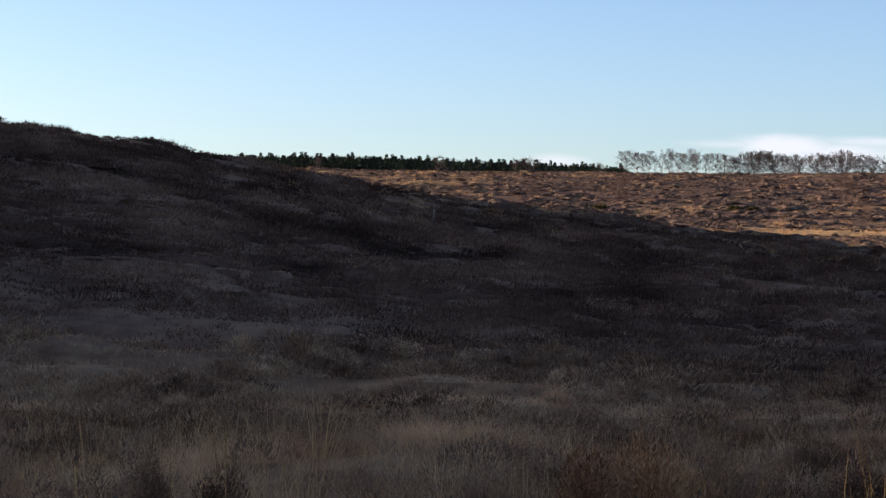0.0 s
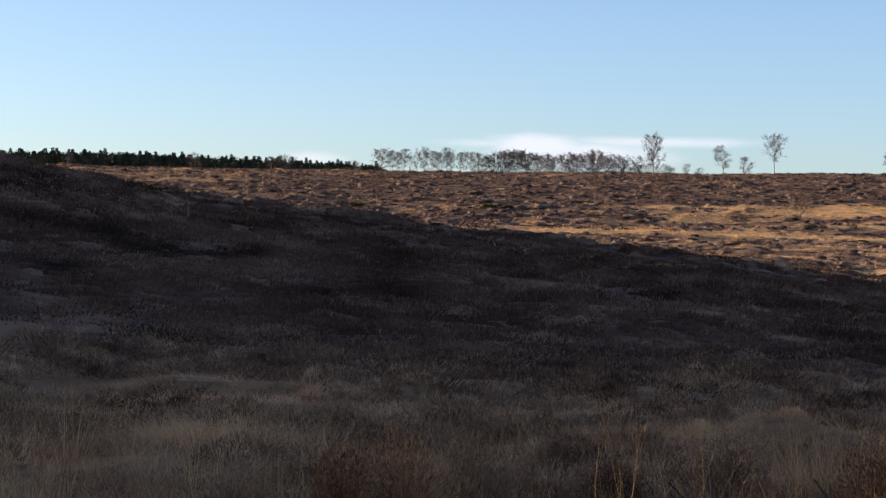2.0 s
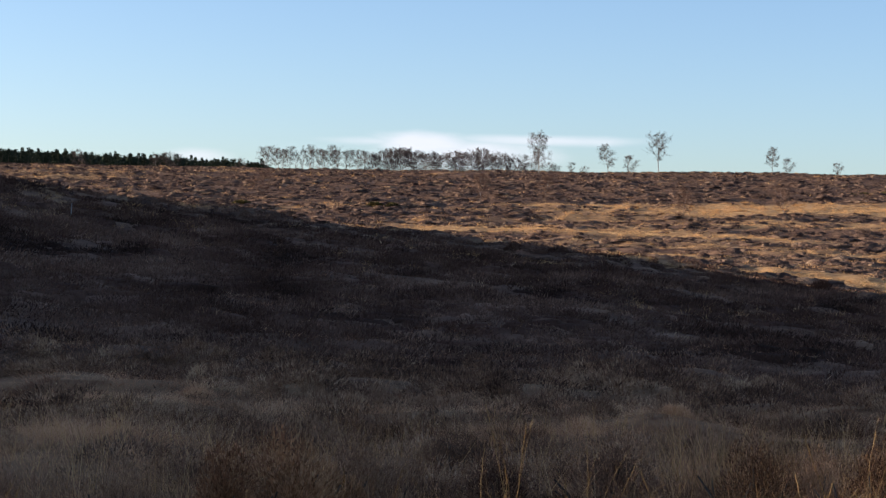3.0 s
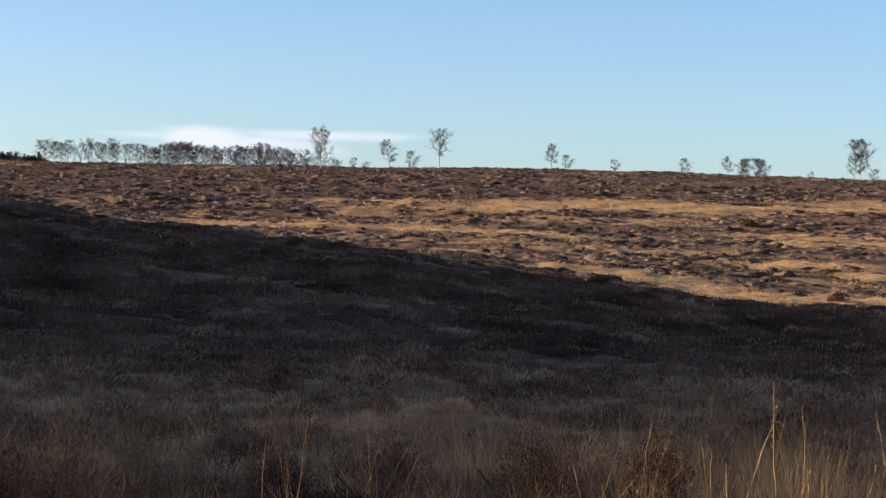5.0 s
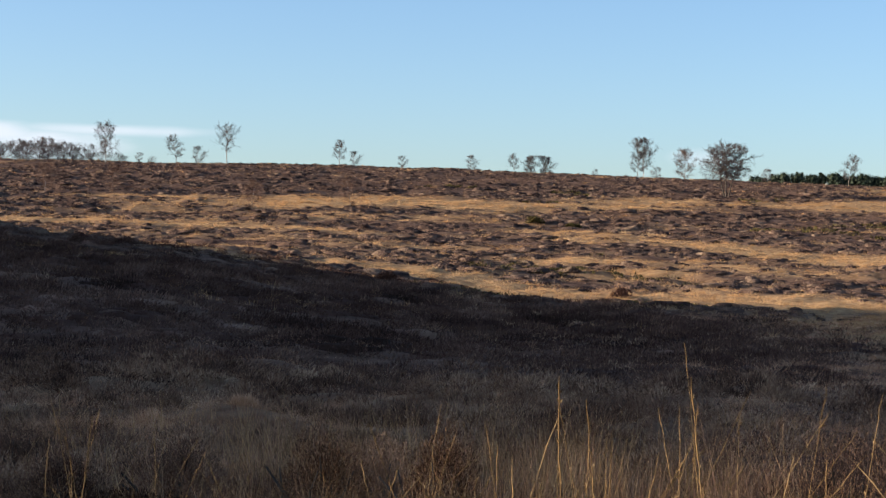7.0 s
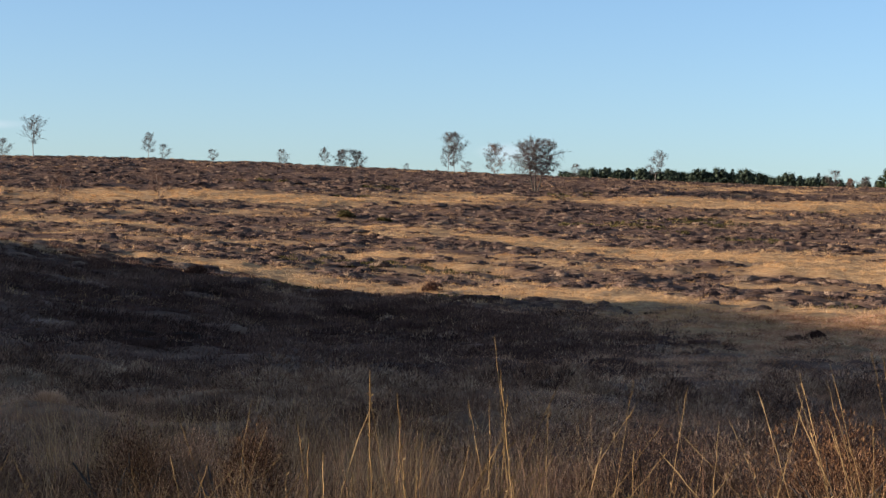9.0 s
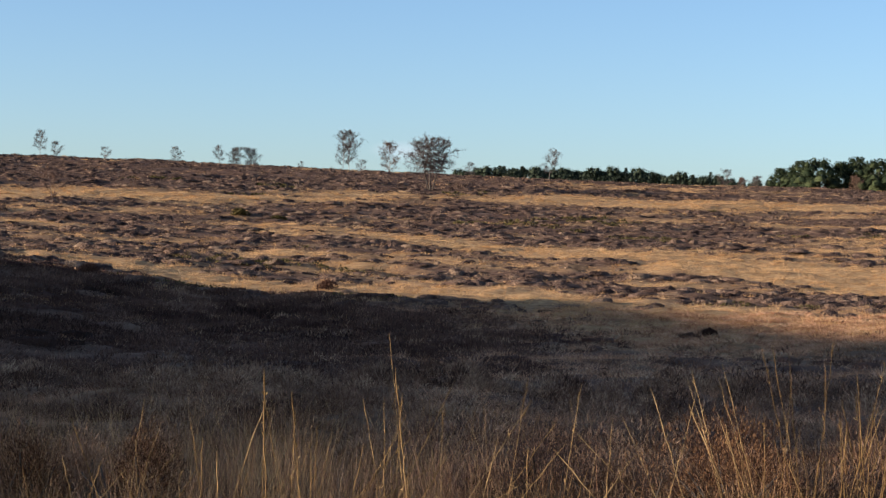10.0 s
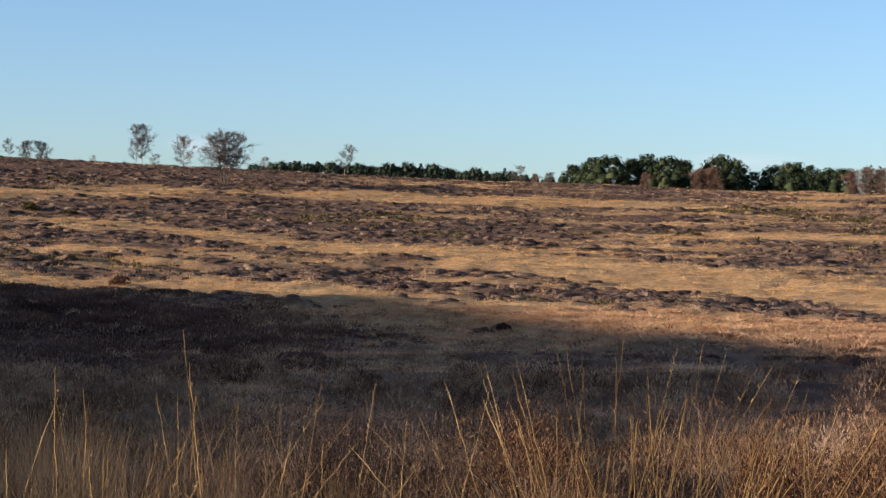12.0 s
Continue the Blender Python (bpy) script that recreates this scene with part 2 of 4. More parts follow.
def grassy(x, y):
    """How much of the ground bears bleached grass instead of heather, 0 to 1."""
    d, az = np.hypot(x, y), np.degrees(np.arctan2(x, y))
    s = streak(az, d, 291 + np.clip(az - 24, 0, 8) * 3.6, 13, 4, 46) * np.clip((az - 7) / 14, 0.2, 1)                    # below the upper slope
    s = s + streak(az, d, 216 - 4.1 * (az - 31.8), 9 + np.clip(az - 30, 0, 14) * 0.6, 27, 58) * 1.3
    s = s + streak(az, d, 143 - 2.1 * (az - 28), 9, 17, 58) + streak(az, d, 98 - 2.5 * (az - 41), 8, 32, 60)
    s = s + streak(az, d, 256, 8, 40, 56) * 0.6 + streak(az, d, 240, 26, -2, 22) * 0.4 + streak(az, d, 195, 8, 10, 34) * 0.35 + streak(az, d, 165, 6, 16, 32) * 0.4
    s = s - streak(az, d, 350, 42, 6, 35) * 0.85 - streak(az, d, 262, 28, 29, 44) * 0.45 - streak(az, d, 160 - 2.6 * (az - 32), 7, 30, 54) * 0.5
    n = rough(az * 1.5, d, 8, 21, 3)
    n2 = rough(x, y, 6, 22, 2)
    g = np.clip(np.interp(az, [18, 26], [0.1, 0.22]) + s * np.interp(az, [16, 26], [0.7, 0.85]) + (n - 0.5) * 2.0 + (n2 - 0.5) * 0.7, 0, 1)
    return g * g * (3 - 2 * g)


def mesh_from(name, verts, faces, mats=(), which=None):
    """A mesh out of arrays of corners and of triangles or quads."""
    me = bpy.data.meshes.new(name)
    verts, faces = np.asarray(verts, np.float32), np.asarray(faces, np.int32)
    k = faces.shape[1]
    me.vertices.add(len(verts))
    me.vertices.foreach_set("co", verts.ravel())
    me.loops.add(faces.size)
    me.loops.foreach_set("vertex_index", faces.ravel())
    me.polygons.add(len(faces))
    me.polygons.foreach_set("loop_start", np.arange(0, faces.size, k, dtype=np.int32))
    for m in mats:
        me.materials.append(m)
    if which is not None:
        me.polygons.foreach_set("material_index", np.asarray(which, np.int32))
    me.update(calc_edges=True)
    return me


# ground: one sheet, finer where the camera looks
azs = np.concatenate([np.arange(-180, -24, 3.0), np.arange(-24, -14, 0.5), np.arange(-14, 52, 0.28), np.arange(52, 62, 0.5), np.arange(62, 180, 3.0)])
ds = np.concatenate([[0.0], np.geomspace(1.2, 90, 230), np.arange(91, 415, 1.3), np.geomspace(416, 4500, 45)])
A, D = np.meshgrid(azs, ds, indexing="ij")
gx, gy = polar(A, D)
gv = np.stack([gx, gy, land(gx, gy)], -1).reshape(-1, 3)
na, nd = len(azs), len(ds)
ii, jj = np.meshgrid(np.arange(na), np.arange(nd - 1), indexing="ij")
i2 = (ii + 1) % na
quads = np.stack([ii * nd + jj, ii * nd + jj + 1, i2 * nd + jj + 1, i2 * nd + jj], -1).reshape(-1, 4)
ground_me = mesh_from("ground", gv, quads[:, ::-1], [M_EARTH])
# straw beyond 95 m, 50 on the right; none close right, for shaded-looking gaps
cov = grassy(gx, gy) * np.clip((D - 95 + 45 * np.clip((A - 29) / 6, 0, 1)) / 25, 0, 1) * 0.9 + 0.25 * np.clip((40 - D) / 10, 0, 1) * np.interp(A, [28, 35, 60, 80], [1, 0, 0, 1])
# pale grass belt on the right; its half-light is also put into the tone
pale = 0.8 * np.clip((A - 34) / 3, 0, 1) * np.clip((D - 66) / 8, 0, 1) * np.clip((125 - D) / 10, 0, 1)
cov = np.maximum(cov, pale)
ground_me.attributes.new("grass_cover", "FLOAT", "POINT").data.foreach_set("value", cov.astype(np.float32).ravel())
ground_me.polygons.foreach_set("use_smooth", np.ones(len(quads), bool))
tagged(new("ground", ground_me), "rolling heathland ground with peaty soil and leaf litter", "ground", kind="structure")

# ---------------------------------------------------------------- low plants, uncountable


def gather(pieces):
    vs, fs, o = [], [], 0
    for v, f in pieces:
        vs.append(v)
        fs.append(np.asarray(f) + o)
        o += len(v)
    return np.concatenate(vs), np.concatenate(fs)


def tufts(x, y, z, spread, tall, wide, k, flare=0.6, seed=0, sway=0.22):
    """k pointed leaves round each place: corners and triangles. spread, tall, wide: arrays in metres."""
    g = np.random.default_rng(seed)
    n = len(x)
    a = g.uniform(0, 2 * np.pi, (n, k))
    r = np.sqrt(g.uniform(0, 1, (n, k))) * spread[:, None]
    bx, by = x[:, None] + np.cos(a) * r, y[:, None] + np.sin(a) * r
    h = tall[:, None] * g.uniform(0.55, 1.1, (n, k)) * (1 - 0.35 * (r / spread[:, None]) ** 2)
    tx = bx + np.cos(a) * r * flare + g.normal(0, sway, (n, k)) * h
    ty = by + np.sin(a) * r * flare + g.normal(0, sway, (n, k)) * h
    f = g.uniform(0, 2 * np.pi, (n, k))
    w = wide[:, None] * g.uniform(0.6, 1.2, (n, k)) / 2
    zb = np.broadcast_to(z[:, None] - 0.06, (n, k))
    p0 = np.stack([bx - np.cos(f) * w, by - np.sin(f) * w, zb], -1)
    p1 = np.stack([bx + np.cos(f) * w, by + np.sin(f) * w, zb], -1)
    p2 = np.stack([tx, ty, zb + h], -1)
    v = np.stack([p0, p1, p2], 2).reshape(-1, 3)
    return v, np.arange(n * k * 3).reshape(-1, 3)


def scatter(n, az0, az1, d0, d1, power=1.0, seed=0):
    """n places, evenly over the ground (power 1) or more crowded near the camera (less)."""
    g = np.random.default_rng(seed)
    e = 2 * power
    d = (g.uniform(d0**e, d1**e, n)) ** (1 / e)
    x, y = polar(g.uniform(az0, az1, n), d)
    return x, y, d


def stuff(name, v, f, mats, label, category, which=None):
    me = mesh_from(name, v, f, mats, which)
    me.polygons.foreach_set("use_smooth", np.ones(len(me.polygons), bool))
    return tagged(new(name, me), label, category, kind="stuff")


def domes(x, y, z, wide, tall, leaf, k, seed=0, slim=0.45):
    """Bushy cushions: k sprigs over a low dome at each place. wide, tall, leaf: arrays in metres."""
    g = np.random.default_rng(seed)
    n = len(x)
    a = g.uniform(0, 2 * np.pi, (n, k))
    up = g.uniform(0.0, 1, (n, k)) ** 0.8
    r = np.sqrt(1 - up * up) * g.uniform(0.8, 1.1, (n, k))
    px, py, pz = x[:, None] + np.cos(a) * r * wide[:, None], y[:, None] + np.sin(a) * r * wide[:, None], z[:, None] + up * tall[:, None] * g.uniform(0.8, 1.1, (n, k))
    c = np.stack([px, py, pz], -1)
    out = np.stack([np.cos(a) * r, np.sin(a) * r, up * 0.9 + 0.35], -1) + g.normal(0, 0.35, (n, k, 3))
    side = np.cross(out, g.normal(0, 1, (n, k, 3)))
    side /= np.linalg.norm(side, axis=-1, keepdims=True) + 1e-9
    out /= np.linalg.norm(out, axis=-1, keepdims=True) + 1e-9
    s = leaf[:, None, None] * g.uniform(0.6, 1.3, (n, k, 1))
    v = np.stack([c - side * s * slim - out * s * 0.5, c + side * s * slim - out * s * 0.5, c + out * s * 0.8], 2).reshape(-1, 3)
    return v, np.arange(n * k * 3).reshape(-1, 3)


def lumps(x, y, z, wide, tall, seed=0, segs=6, rings=2):
    """Closed uneven cushions: corners and triangles of a low dome at each place. wide, tall: arrays in metres."""
    g = np.random.default_rng(seed)
    n = len(x)
    k = np.arange(rings) / rings
    a = g.uniform(0, 6.28, (n, 1, 1)) + np.arange(segs)[None, None, :] * (2 * np.pi / segs) + g.normal(0, 0.16, (n, rings, segs))
    r = wide[:, None, None] * np.cos(k * 1.45)[None, :, None] * g.uniform(0.72, 1.25, (n, rings, segs))
    squash = g.uniform(0.65, 1.0, (n, 1, 1))
    h = tall[:, None, None] * np.sin(k * 1.5)[None, :, None] * g.uniform(0.75, 1.2, (n, rings, segs)) - np.where(k > 0, 0, 0.12)[None, :, None]
    ring = np.stack([x[:, None, None] + np.cos(a) * r, y[:, None, None] + np.sin(a) * r * squash, z[:, None, None] + h], -1).reshape(n, -1, 3)
    top = np.stack([x + g.normal(0, 0.15, n) * wide, y + g.normal(0, 0.15, n) * wide, z + tall * g.uniform(0.85, 1.15, n)], -1)[:, None]
    v = np.concatenate([ring, top], 1)
    f = []
    for i in range(rings - 1):
        for j in range(segs):
            p, q = i * segs + j, i * segs + (j + 1) % segs
            f += [(p, q, q + segs), (p, q + segs, p + segs)]
    f += [((rings - 1) * segs + j, (rings - 1) * segs + (j + 1) % segs, rings * segs) for j in range(segs)]
    m = rings * segs + 1
    return v.reshape(-1, 3), (np.array(f)[None] + (np.arange(n) * m)[:, None, None]).reshape(-1, 3)


# heather over the far moor
x, y, d = scatter(47000, -7, 52, 110, 415, 0.75, 11)
g = grassy(x, y)
az = np.degrees(np.arctan2(x, y))
keep = (rng.uniform(0, 1, len(x)) > g * 1.15 - 0.02) & (rough(x, y, 2.8, 33, 2) > rng.uniform(0.12, 0.5, len(x))) & (d > 112)
x, y, d = x[keep], y[keep], d[keep]
n = len(x)
lump = rough(x, y, 2.8, 33, 2)
z, wide, tall = land(x, y), rng.uniform(0.32, 0.95, n) * (0.5 + 0.8 * lump), rng.uniform(0.1, 0.28, n) * np.clip(3.2 * lump - 0.7, 0.3, 1.5)
v, f = gather([lumps(x, y, z - 0.04, wide, tall * 0.85, 5), domes(x, y, z, wide, tall * 1.15, 0.09 * (d / 220) ** 0.8, 15, 55, 0.3)])
x, y, d = scatter(30000, -7, 52, 110, 415, 0.75, 77)
keep = rng.uniform(0, 1, len(x)) > grassy(x, y) * 1.1
x, y, d = x[keep], y[keep], d[keep]
n = len(x)
v, f = gather([(v, f), domes(x, y, land(x, y), rng.uniform(0.4, 1.2, n), rng.uniform(0.08, 0.2, n), 0.13 * (d / 220) ** 0.8, 9, 78, 0.3)])
stuff("heather_cover", v, f, [M_HEATH], "low brown winter heather covering the sunlit moor", "heather")
# larger dark cushions of heather in the strips between the grass
x, y, d = scatter(9000, -7, 52, 92, 350, 0.75, 61)
az = np.degrees(np.arctan2(x, y))
keep = (grassy(x, y) < 0.32) & (rough(x, y, 7, 63, 2) > 0.46) & ((d > 125) | (az > 37) & (d > 112))
x, y, d = x[keep], y[keep], d[keep]
n = len(x)
wide, tall = rng.uniform(0.6, 1.5, n), rng.uniform(0.18, 0.42, n)
v, f = gather([lumps(x, y, land(x, y), wide, tall * 0.85, 62, 7, 3), domes(x, y, land(x, y), wide, tall, 0.08 * (d / 200) ** 0.8, 45, 64, 0.3)])
stuff("heather_cushions", v, f, [M_HEATH], "dark rounded heather cushions between the golden grass", "heather")
# bleached grass over the far moor
x, y, d = scatter(90000, -7, 52, 78, 415, 0.75, 12)
g = grassy(x, y)
keep = rng.uniform(0, 1, len(x)) < g * 1.06 + 0.04
x, y, d = x[keep], y[keep], d[keep]
n = len(x)
v, f = tufts(x, y, land(x, y), rng.uniform(0.25, 0.7, n) * (d / 250) ** 0.3, rng.uniform(0.18, 0.4, n), 0.05 * (d / 220), 15, 1.1, 6, 0.4)
tall = (rough(x, y, 3.0, 76, 2) > 0.5) & (rng.uniform(0, 1, n) < 0.6)
k = tall.sum()
v, f = gather([(v, f), tufts(x[tall], y[tall], land(x[tall], y[tall]), rng.uniform(0.2, 0.5, k), rng.uniform(0.3, 0.55, k), 0.055 * (d[tall] / 220), 10, 0.9, 75, 0.35)])
stuff("moor_grass_cover", v, f, [M_STRAW], "bleached golden moor grass in streaks between the heather", "grass")
# green moss and bilberry among them
x, y, d = scatter(15000, 22, 52, 125, 330, 0.75, 13)
keep = (rough(x, y, 16, 51, 3) > 0.68) & (grassy(x, y) < 0.55)
x, y, d = x[keep], y[keep], d[keep]
n = len(x)
v, f = domes(x, y, land(x, y), rng.uniform(0.4, 0.8, n), rng.uniform(0.15, 0.34, n), 0.2 * (d / 220), 14, 7)
stuff("bilberry_cover", v, f, [M_GREEN], "low green bilberry and moss patches on the moor", "bilberry")
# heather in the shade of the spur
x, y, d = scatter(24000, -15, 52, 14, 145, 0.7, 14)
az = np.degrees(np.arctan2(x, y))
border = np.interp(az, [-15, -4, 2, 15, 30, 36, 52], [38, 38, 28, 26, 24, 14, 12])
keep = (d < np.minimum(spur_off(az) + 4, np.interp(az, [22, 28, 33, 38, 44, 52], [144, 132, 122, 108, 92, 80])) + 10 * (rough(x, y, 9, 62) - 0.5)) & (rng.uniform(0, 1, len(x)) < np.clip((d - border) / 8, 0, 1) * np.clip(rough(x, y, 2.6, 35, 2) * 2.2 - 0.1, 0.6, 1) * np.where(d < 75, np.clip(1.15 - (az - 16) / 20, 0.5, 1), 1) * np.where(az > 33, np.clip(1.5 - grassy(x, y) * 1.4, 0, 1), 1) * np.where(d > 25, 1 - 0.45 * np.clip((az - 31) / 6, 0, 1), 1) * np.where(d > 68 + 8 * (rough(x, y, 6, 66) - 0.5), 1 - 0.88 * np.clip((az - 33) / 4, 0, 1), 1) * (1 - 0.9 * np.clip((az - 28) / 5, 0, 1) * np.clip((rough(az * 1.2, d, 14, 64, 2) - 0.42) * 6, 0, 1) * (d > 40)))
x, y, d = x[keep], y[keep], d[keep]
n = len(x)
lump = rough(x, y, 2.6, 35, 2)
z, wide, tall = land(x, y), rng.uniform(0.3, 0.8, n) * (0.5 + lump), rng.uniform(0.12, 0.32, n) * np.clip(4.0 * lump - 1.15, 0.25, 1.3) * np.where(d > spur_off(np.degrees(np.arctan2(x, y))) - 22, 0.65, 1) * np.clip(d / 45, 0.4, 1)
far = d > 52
# lighter colour mixed in towards the right, standing in for brighter shade there
lightened = rng.uniform(0, 1, n) < np.interp(np.degrees(np.arctan2(x, y)), [20, 34], [0.03, 0.85])
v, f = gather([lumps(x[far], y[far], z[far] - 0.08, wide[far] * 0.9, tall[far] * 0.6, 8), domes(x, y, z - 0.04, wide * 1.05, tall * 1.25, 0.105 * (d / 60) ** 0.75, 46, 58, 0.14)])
per = np.concatenate([np.zeros(18 * far.sum(), int), np.repeat(lightened, 46)])
stuff("shaded_heather_cover", v, f, [M_HEATH_DARK, M_HEATH_NEAR], "dark old heather on the shaded spur, lightened in colour rightwards to brighten the shade", "heather", per)
# dark mounds of older heather on the spur
x, y, d = scatter(3400, -15, 34, 30, 130, 0.75, 67)
az = np.degrees(np.arctan2(x, y))
keep = (rough(x, y, 8, 68, 2) > 0.46) & (d < spur_off(az) - 16) & (d > np.interp(az, [-15, -4, 2], [46, 46, 34]))
x, y, d = x[keep], y[keep], d[keep]
n = len(x)
wide, tall = rng.uniform(0.5, 1.0, n) ** 1.3 * 2.1, rng.uniform(0.25, 0.55, n) * np.clip(d / 60, 0.6, 1)
z = land(x, y) - 0.08
v, f = gather([lumps(x[d > 50], y[d > 50], z[d > 50] - 0.08, wide[d > 50] * 0.8, tall[d > 50] * 0.45, 69, 9, 3), domes(x, y, z - 0.04, wide, tall * 1.15, 0.105 * (d / 60) ** 0.75, 200, 70, 0.14)])
stuff("heather_mounds", v, f, [M_HEATH_DARK], "dark rounded mounds of old heather in shade", "heather")
# sprigs on the spur's skyline
x, y, d = scatter(8000, -15, 24, 100, 150, 0.7, 24)
keep = (np.abs(d - spur_off(np.degrees(np.arctan2(x, y))) + 2) < 9) & (rough(x, y, 5, 43) > 0.5)
x, y = x[keep], y[keep]
n = len(x)
tall = rng.uniform(0.1, 0.3, n) * (0.3 + 1.3 * rough(x, y, 4, 44))
v, f = gather([domes(x, y, land(x, y), rng.uniform(0.2, 0.5, n), tall, np.full(n, 0.085), 22, 25), tufts(x, y, land(x, y), rng.uniform(0.15, 0.3, n), tall * 1.25, np.full(n, 0.035), 5, 0.8, 28, 0.35)])
stuff("skyline_heather", v, f, [M_HEATH_DARK], "straggly dark heather along the crest of the spur", "heather")
# dull dry grass in the shade
x, y, d = scatter(52000, -15, 52, 7, 120, 0.45, 15)
az = np.degrees(np.arctan2(x, y))
keep = rng.uniform(0, 1, len(x)) < np.clip(rough(x, y, 3.5, 71) * 1.8 - np.where(d > 40, 0.85, 0.42) + 0.25 * ((az > 4) & (az < 20) & (d > 18)) - 0.8 * np.clip((az - 18) / 10, 0, 1) * (1 - 0.7 * np.clip((az - 35) / 5, 0, 1)) * (d < 80) + 0.9 * np.clip(0.45 - rough(x, y, 2.6, 35, 2), 0, 1) * (d > 24) * (d < 72) + 1.5 * np.clip((az - 28) / 5, 0, 1) * np.clip((rough(az * 1.2, d, 14, 64, 2) - 0.4) * 5, 0, 1) * (d > 40), 0, 1) * np.where(d > 72, az > 30, 1) + 0.5 * ((az < 3) & (d > 22) & (d < 41)) + np.where(az > 34, grassy(x, y) * (d > 60), 0)
x, y, d = x[keep], y[keep], d[keep]
n = len(x)
v, f = tufts(x, y, land(x, y), rng.uniform(0.1, 0.3, n), rng.uniform(0.07, 0.26, n), 0.0042 * (d / 12) ** 0.9, 17, 1.3, 9, 0.7)
x, y, d = scatter(22000, 24, 52, 38, 114, 0.7, 65)
az = np.degrees(np.arctan2(x, y))
keep = rng.uniform(0, 1, len(x)) < np.maximum(np.clip((az - 28) / 5, 0, 1) * np.clip((rough(az * 1.2, d, 14, 64, 2) - 0.38) * 5, 0.08, 1), np.clip((az - 34) / 3, 0, 1) * (d > 68) * 0.9)
x, y, d = x[keep], y[keep], d[keep]
n = len(x)
v, f = gather([(v, f), tufts(x, y, land(x, y), rng.uniform(0.25, 0.6, n), rng.uniform(0.12, 0.3, n), 0.045 * (d / 70), 14, 1.1, 66, 0.5)])
stuff("shaded_grass_cover", v, f, [M_DULL], "dull dry grass in the shaded dip", "grass")
# short heather among the grass close by
x, y, d = scatter(3200, -15, 52, 6.0, 40, 0.5, 16)
az = np.degrees(np.arctan2(x, y))
keep = rng.uniform(0, 1, len(x)) < np.clip(rough(x, y, 2.2, 81) * 3.4 - np.interp(az, [30, 36], [1.1, 1.35]), 0.04, 1)
x, y, d = x[keep], y[keep], d[keep]
n = len(x)
wide, tall = rng.uniform(0.14, 0.5, n) * (0.6 + d / 40), rng.uniform(0.1, 0.3, n) * (0.75 + d / 60) * np.interp(az[keep], [30, 36], [1, 1.5])
z = land(x, y)
v, f = gather([domes(x, y, z - 0.02, wide, tall, 0.022 * (d / 10) ** 0.9, 240, 10, 0.14), tufts(x, y, z, wide, tall * 1.1, 0.004 * (d / 10) ** 0.8, 30, 0.9, 30, 0.35)])
# towards the right darker and rusty heather, its darkness partly standing in for shade
per = np.where(rng.uniform(0, 1, n) < np.interp(az[keep], [16, 30, 36], [0.1, 0.35, 0.9]) * (d < 14), np.where(rough(x, y, 2.6, 85, 2) > 0.62, 2, 1), 0)
stuff("near_heather_cover", v, f, [M_HEATH_NEAR, M_HEATH, M_RUST], "short dark heather among the dry grass close by", "heather", np.concatenate([np.repeat(per, 240), np.repeat(per, 30)]))
# fine dead grass mat close by
x, y, d = scatter(30000, -15, 52, 5.5, 30, 0.5, 17)
keep = rng.uniform(0, 1, len(x)) < np.clip(1.6 - rough(x, y, 2.2, 81) * 2.2, 0.05, 1) * np.where(d < 16, np.interp(np.degrees(np.arctan2(x, y)), [24, 32, 38], [1, 0.5, 0.2]), 1)
x, y, d = x[keep], y[keep], d[keep]
n = len(x)
v, f = tufts(x, y, land(x, y), rng.uniform(0.06, 0.2, n), rng.uniform(0.06, 0.26, n) * (0.35 + 1.3 * rough(x, y, 0.9, 82)), 0.0038 * (d / 8) ** 0.8, 22, 1.6, 18, 0.9)
stuff("near_grass_cover", v, f, [M_DULL], "matted fine dead grass close by", "grass")
# thin arching stalks standing out of the mat
x, y, d = scatter(3200, -15, 52, 6.0, 22, 0.4, 26)
keep = rough(x, y, 2.5, 84, 2) > 0.42
x, y, d = x[keep], y[keep], d[keep]
n = len(x)
v, f = tufts(x, y, land(x, y), rng.uniform(0.04, 0.2, n), rng.uniform(0.35, 0.62, n), 0.0036 * (d / 8) ** 0.7, 4, 0.8, 27, 0.35)
stuff("grass_stalks", v, f, [M_STRAW], "thin pale grass stalks standing out of the mat", "grass")
# standing clumps of fine dry grass
x, y, d = scatter(2600, -14, 52, 7.6, 14, 0.6, 86)
az = np.degrees(np.arctan2(x, y))
keep = rng.uniform(0, 1, len(x)) < np.clip(rough(x, y, 1.6, 87, 2) * 6 - 2.9, 0, 1) * np.interp(az, [-14, 6, 16, 28, 34, 44], [0.12, 0.25, 0.8, 0.75, 0.35, 0.5])
x, y, d = x[keep], y[keep], d[keep]
n = len(x)
v, f = tufts(x, y, land(x, y), rng.uniform(0.08, 0.24, n), rng.uniform(0.25, 0.78, n) * (0.6 + 0.4 * d / 10), 0.0032 * (d / 9), 34, 0.9, 88, 0.27)
stuff("standing_grass", v, f, [M_BLADE, M_DULL, M_STRAW], "clumps of fine upright dry grass close by", "grass", np.repeat(rng.choice((0, 0, 0, 1, 1, 2), n), 34))
# rusty and green patches in it
x, y, d = scatter(9000, -15, 52, 6.0, 26, 0.5, 19)
patch = rough(x, y, 3.0, 83, 2)
keep = patch > np.interp(np.degrees(np.arctan2(x, y)), [3, 5, 7, 9, 25, 31], [0.58, 0.46, 0.46, 0.58, 0.56, 0.55])
x, y, d = x[keep], y[keep], d[keep]
n = len(x)
v, f = tufts(x, y, land(x, y), rng.uniform(0.06, 0.2, n), rng.uniform(0.15, 0.36, n), 0.0036 * (d / 8) ** 0.85, 28, 1.4, 20)
stuff("rusty_sprigs", v, f, [M_RUST], "rust-brown dead sprigs in the grass close by", "heather")

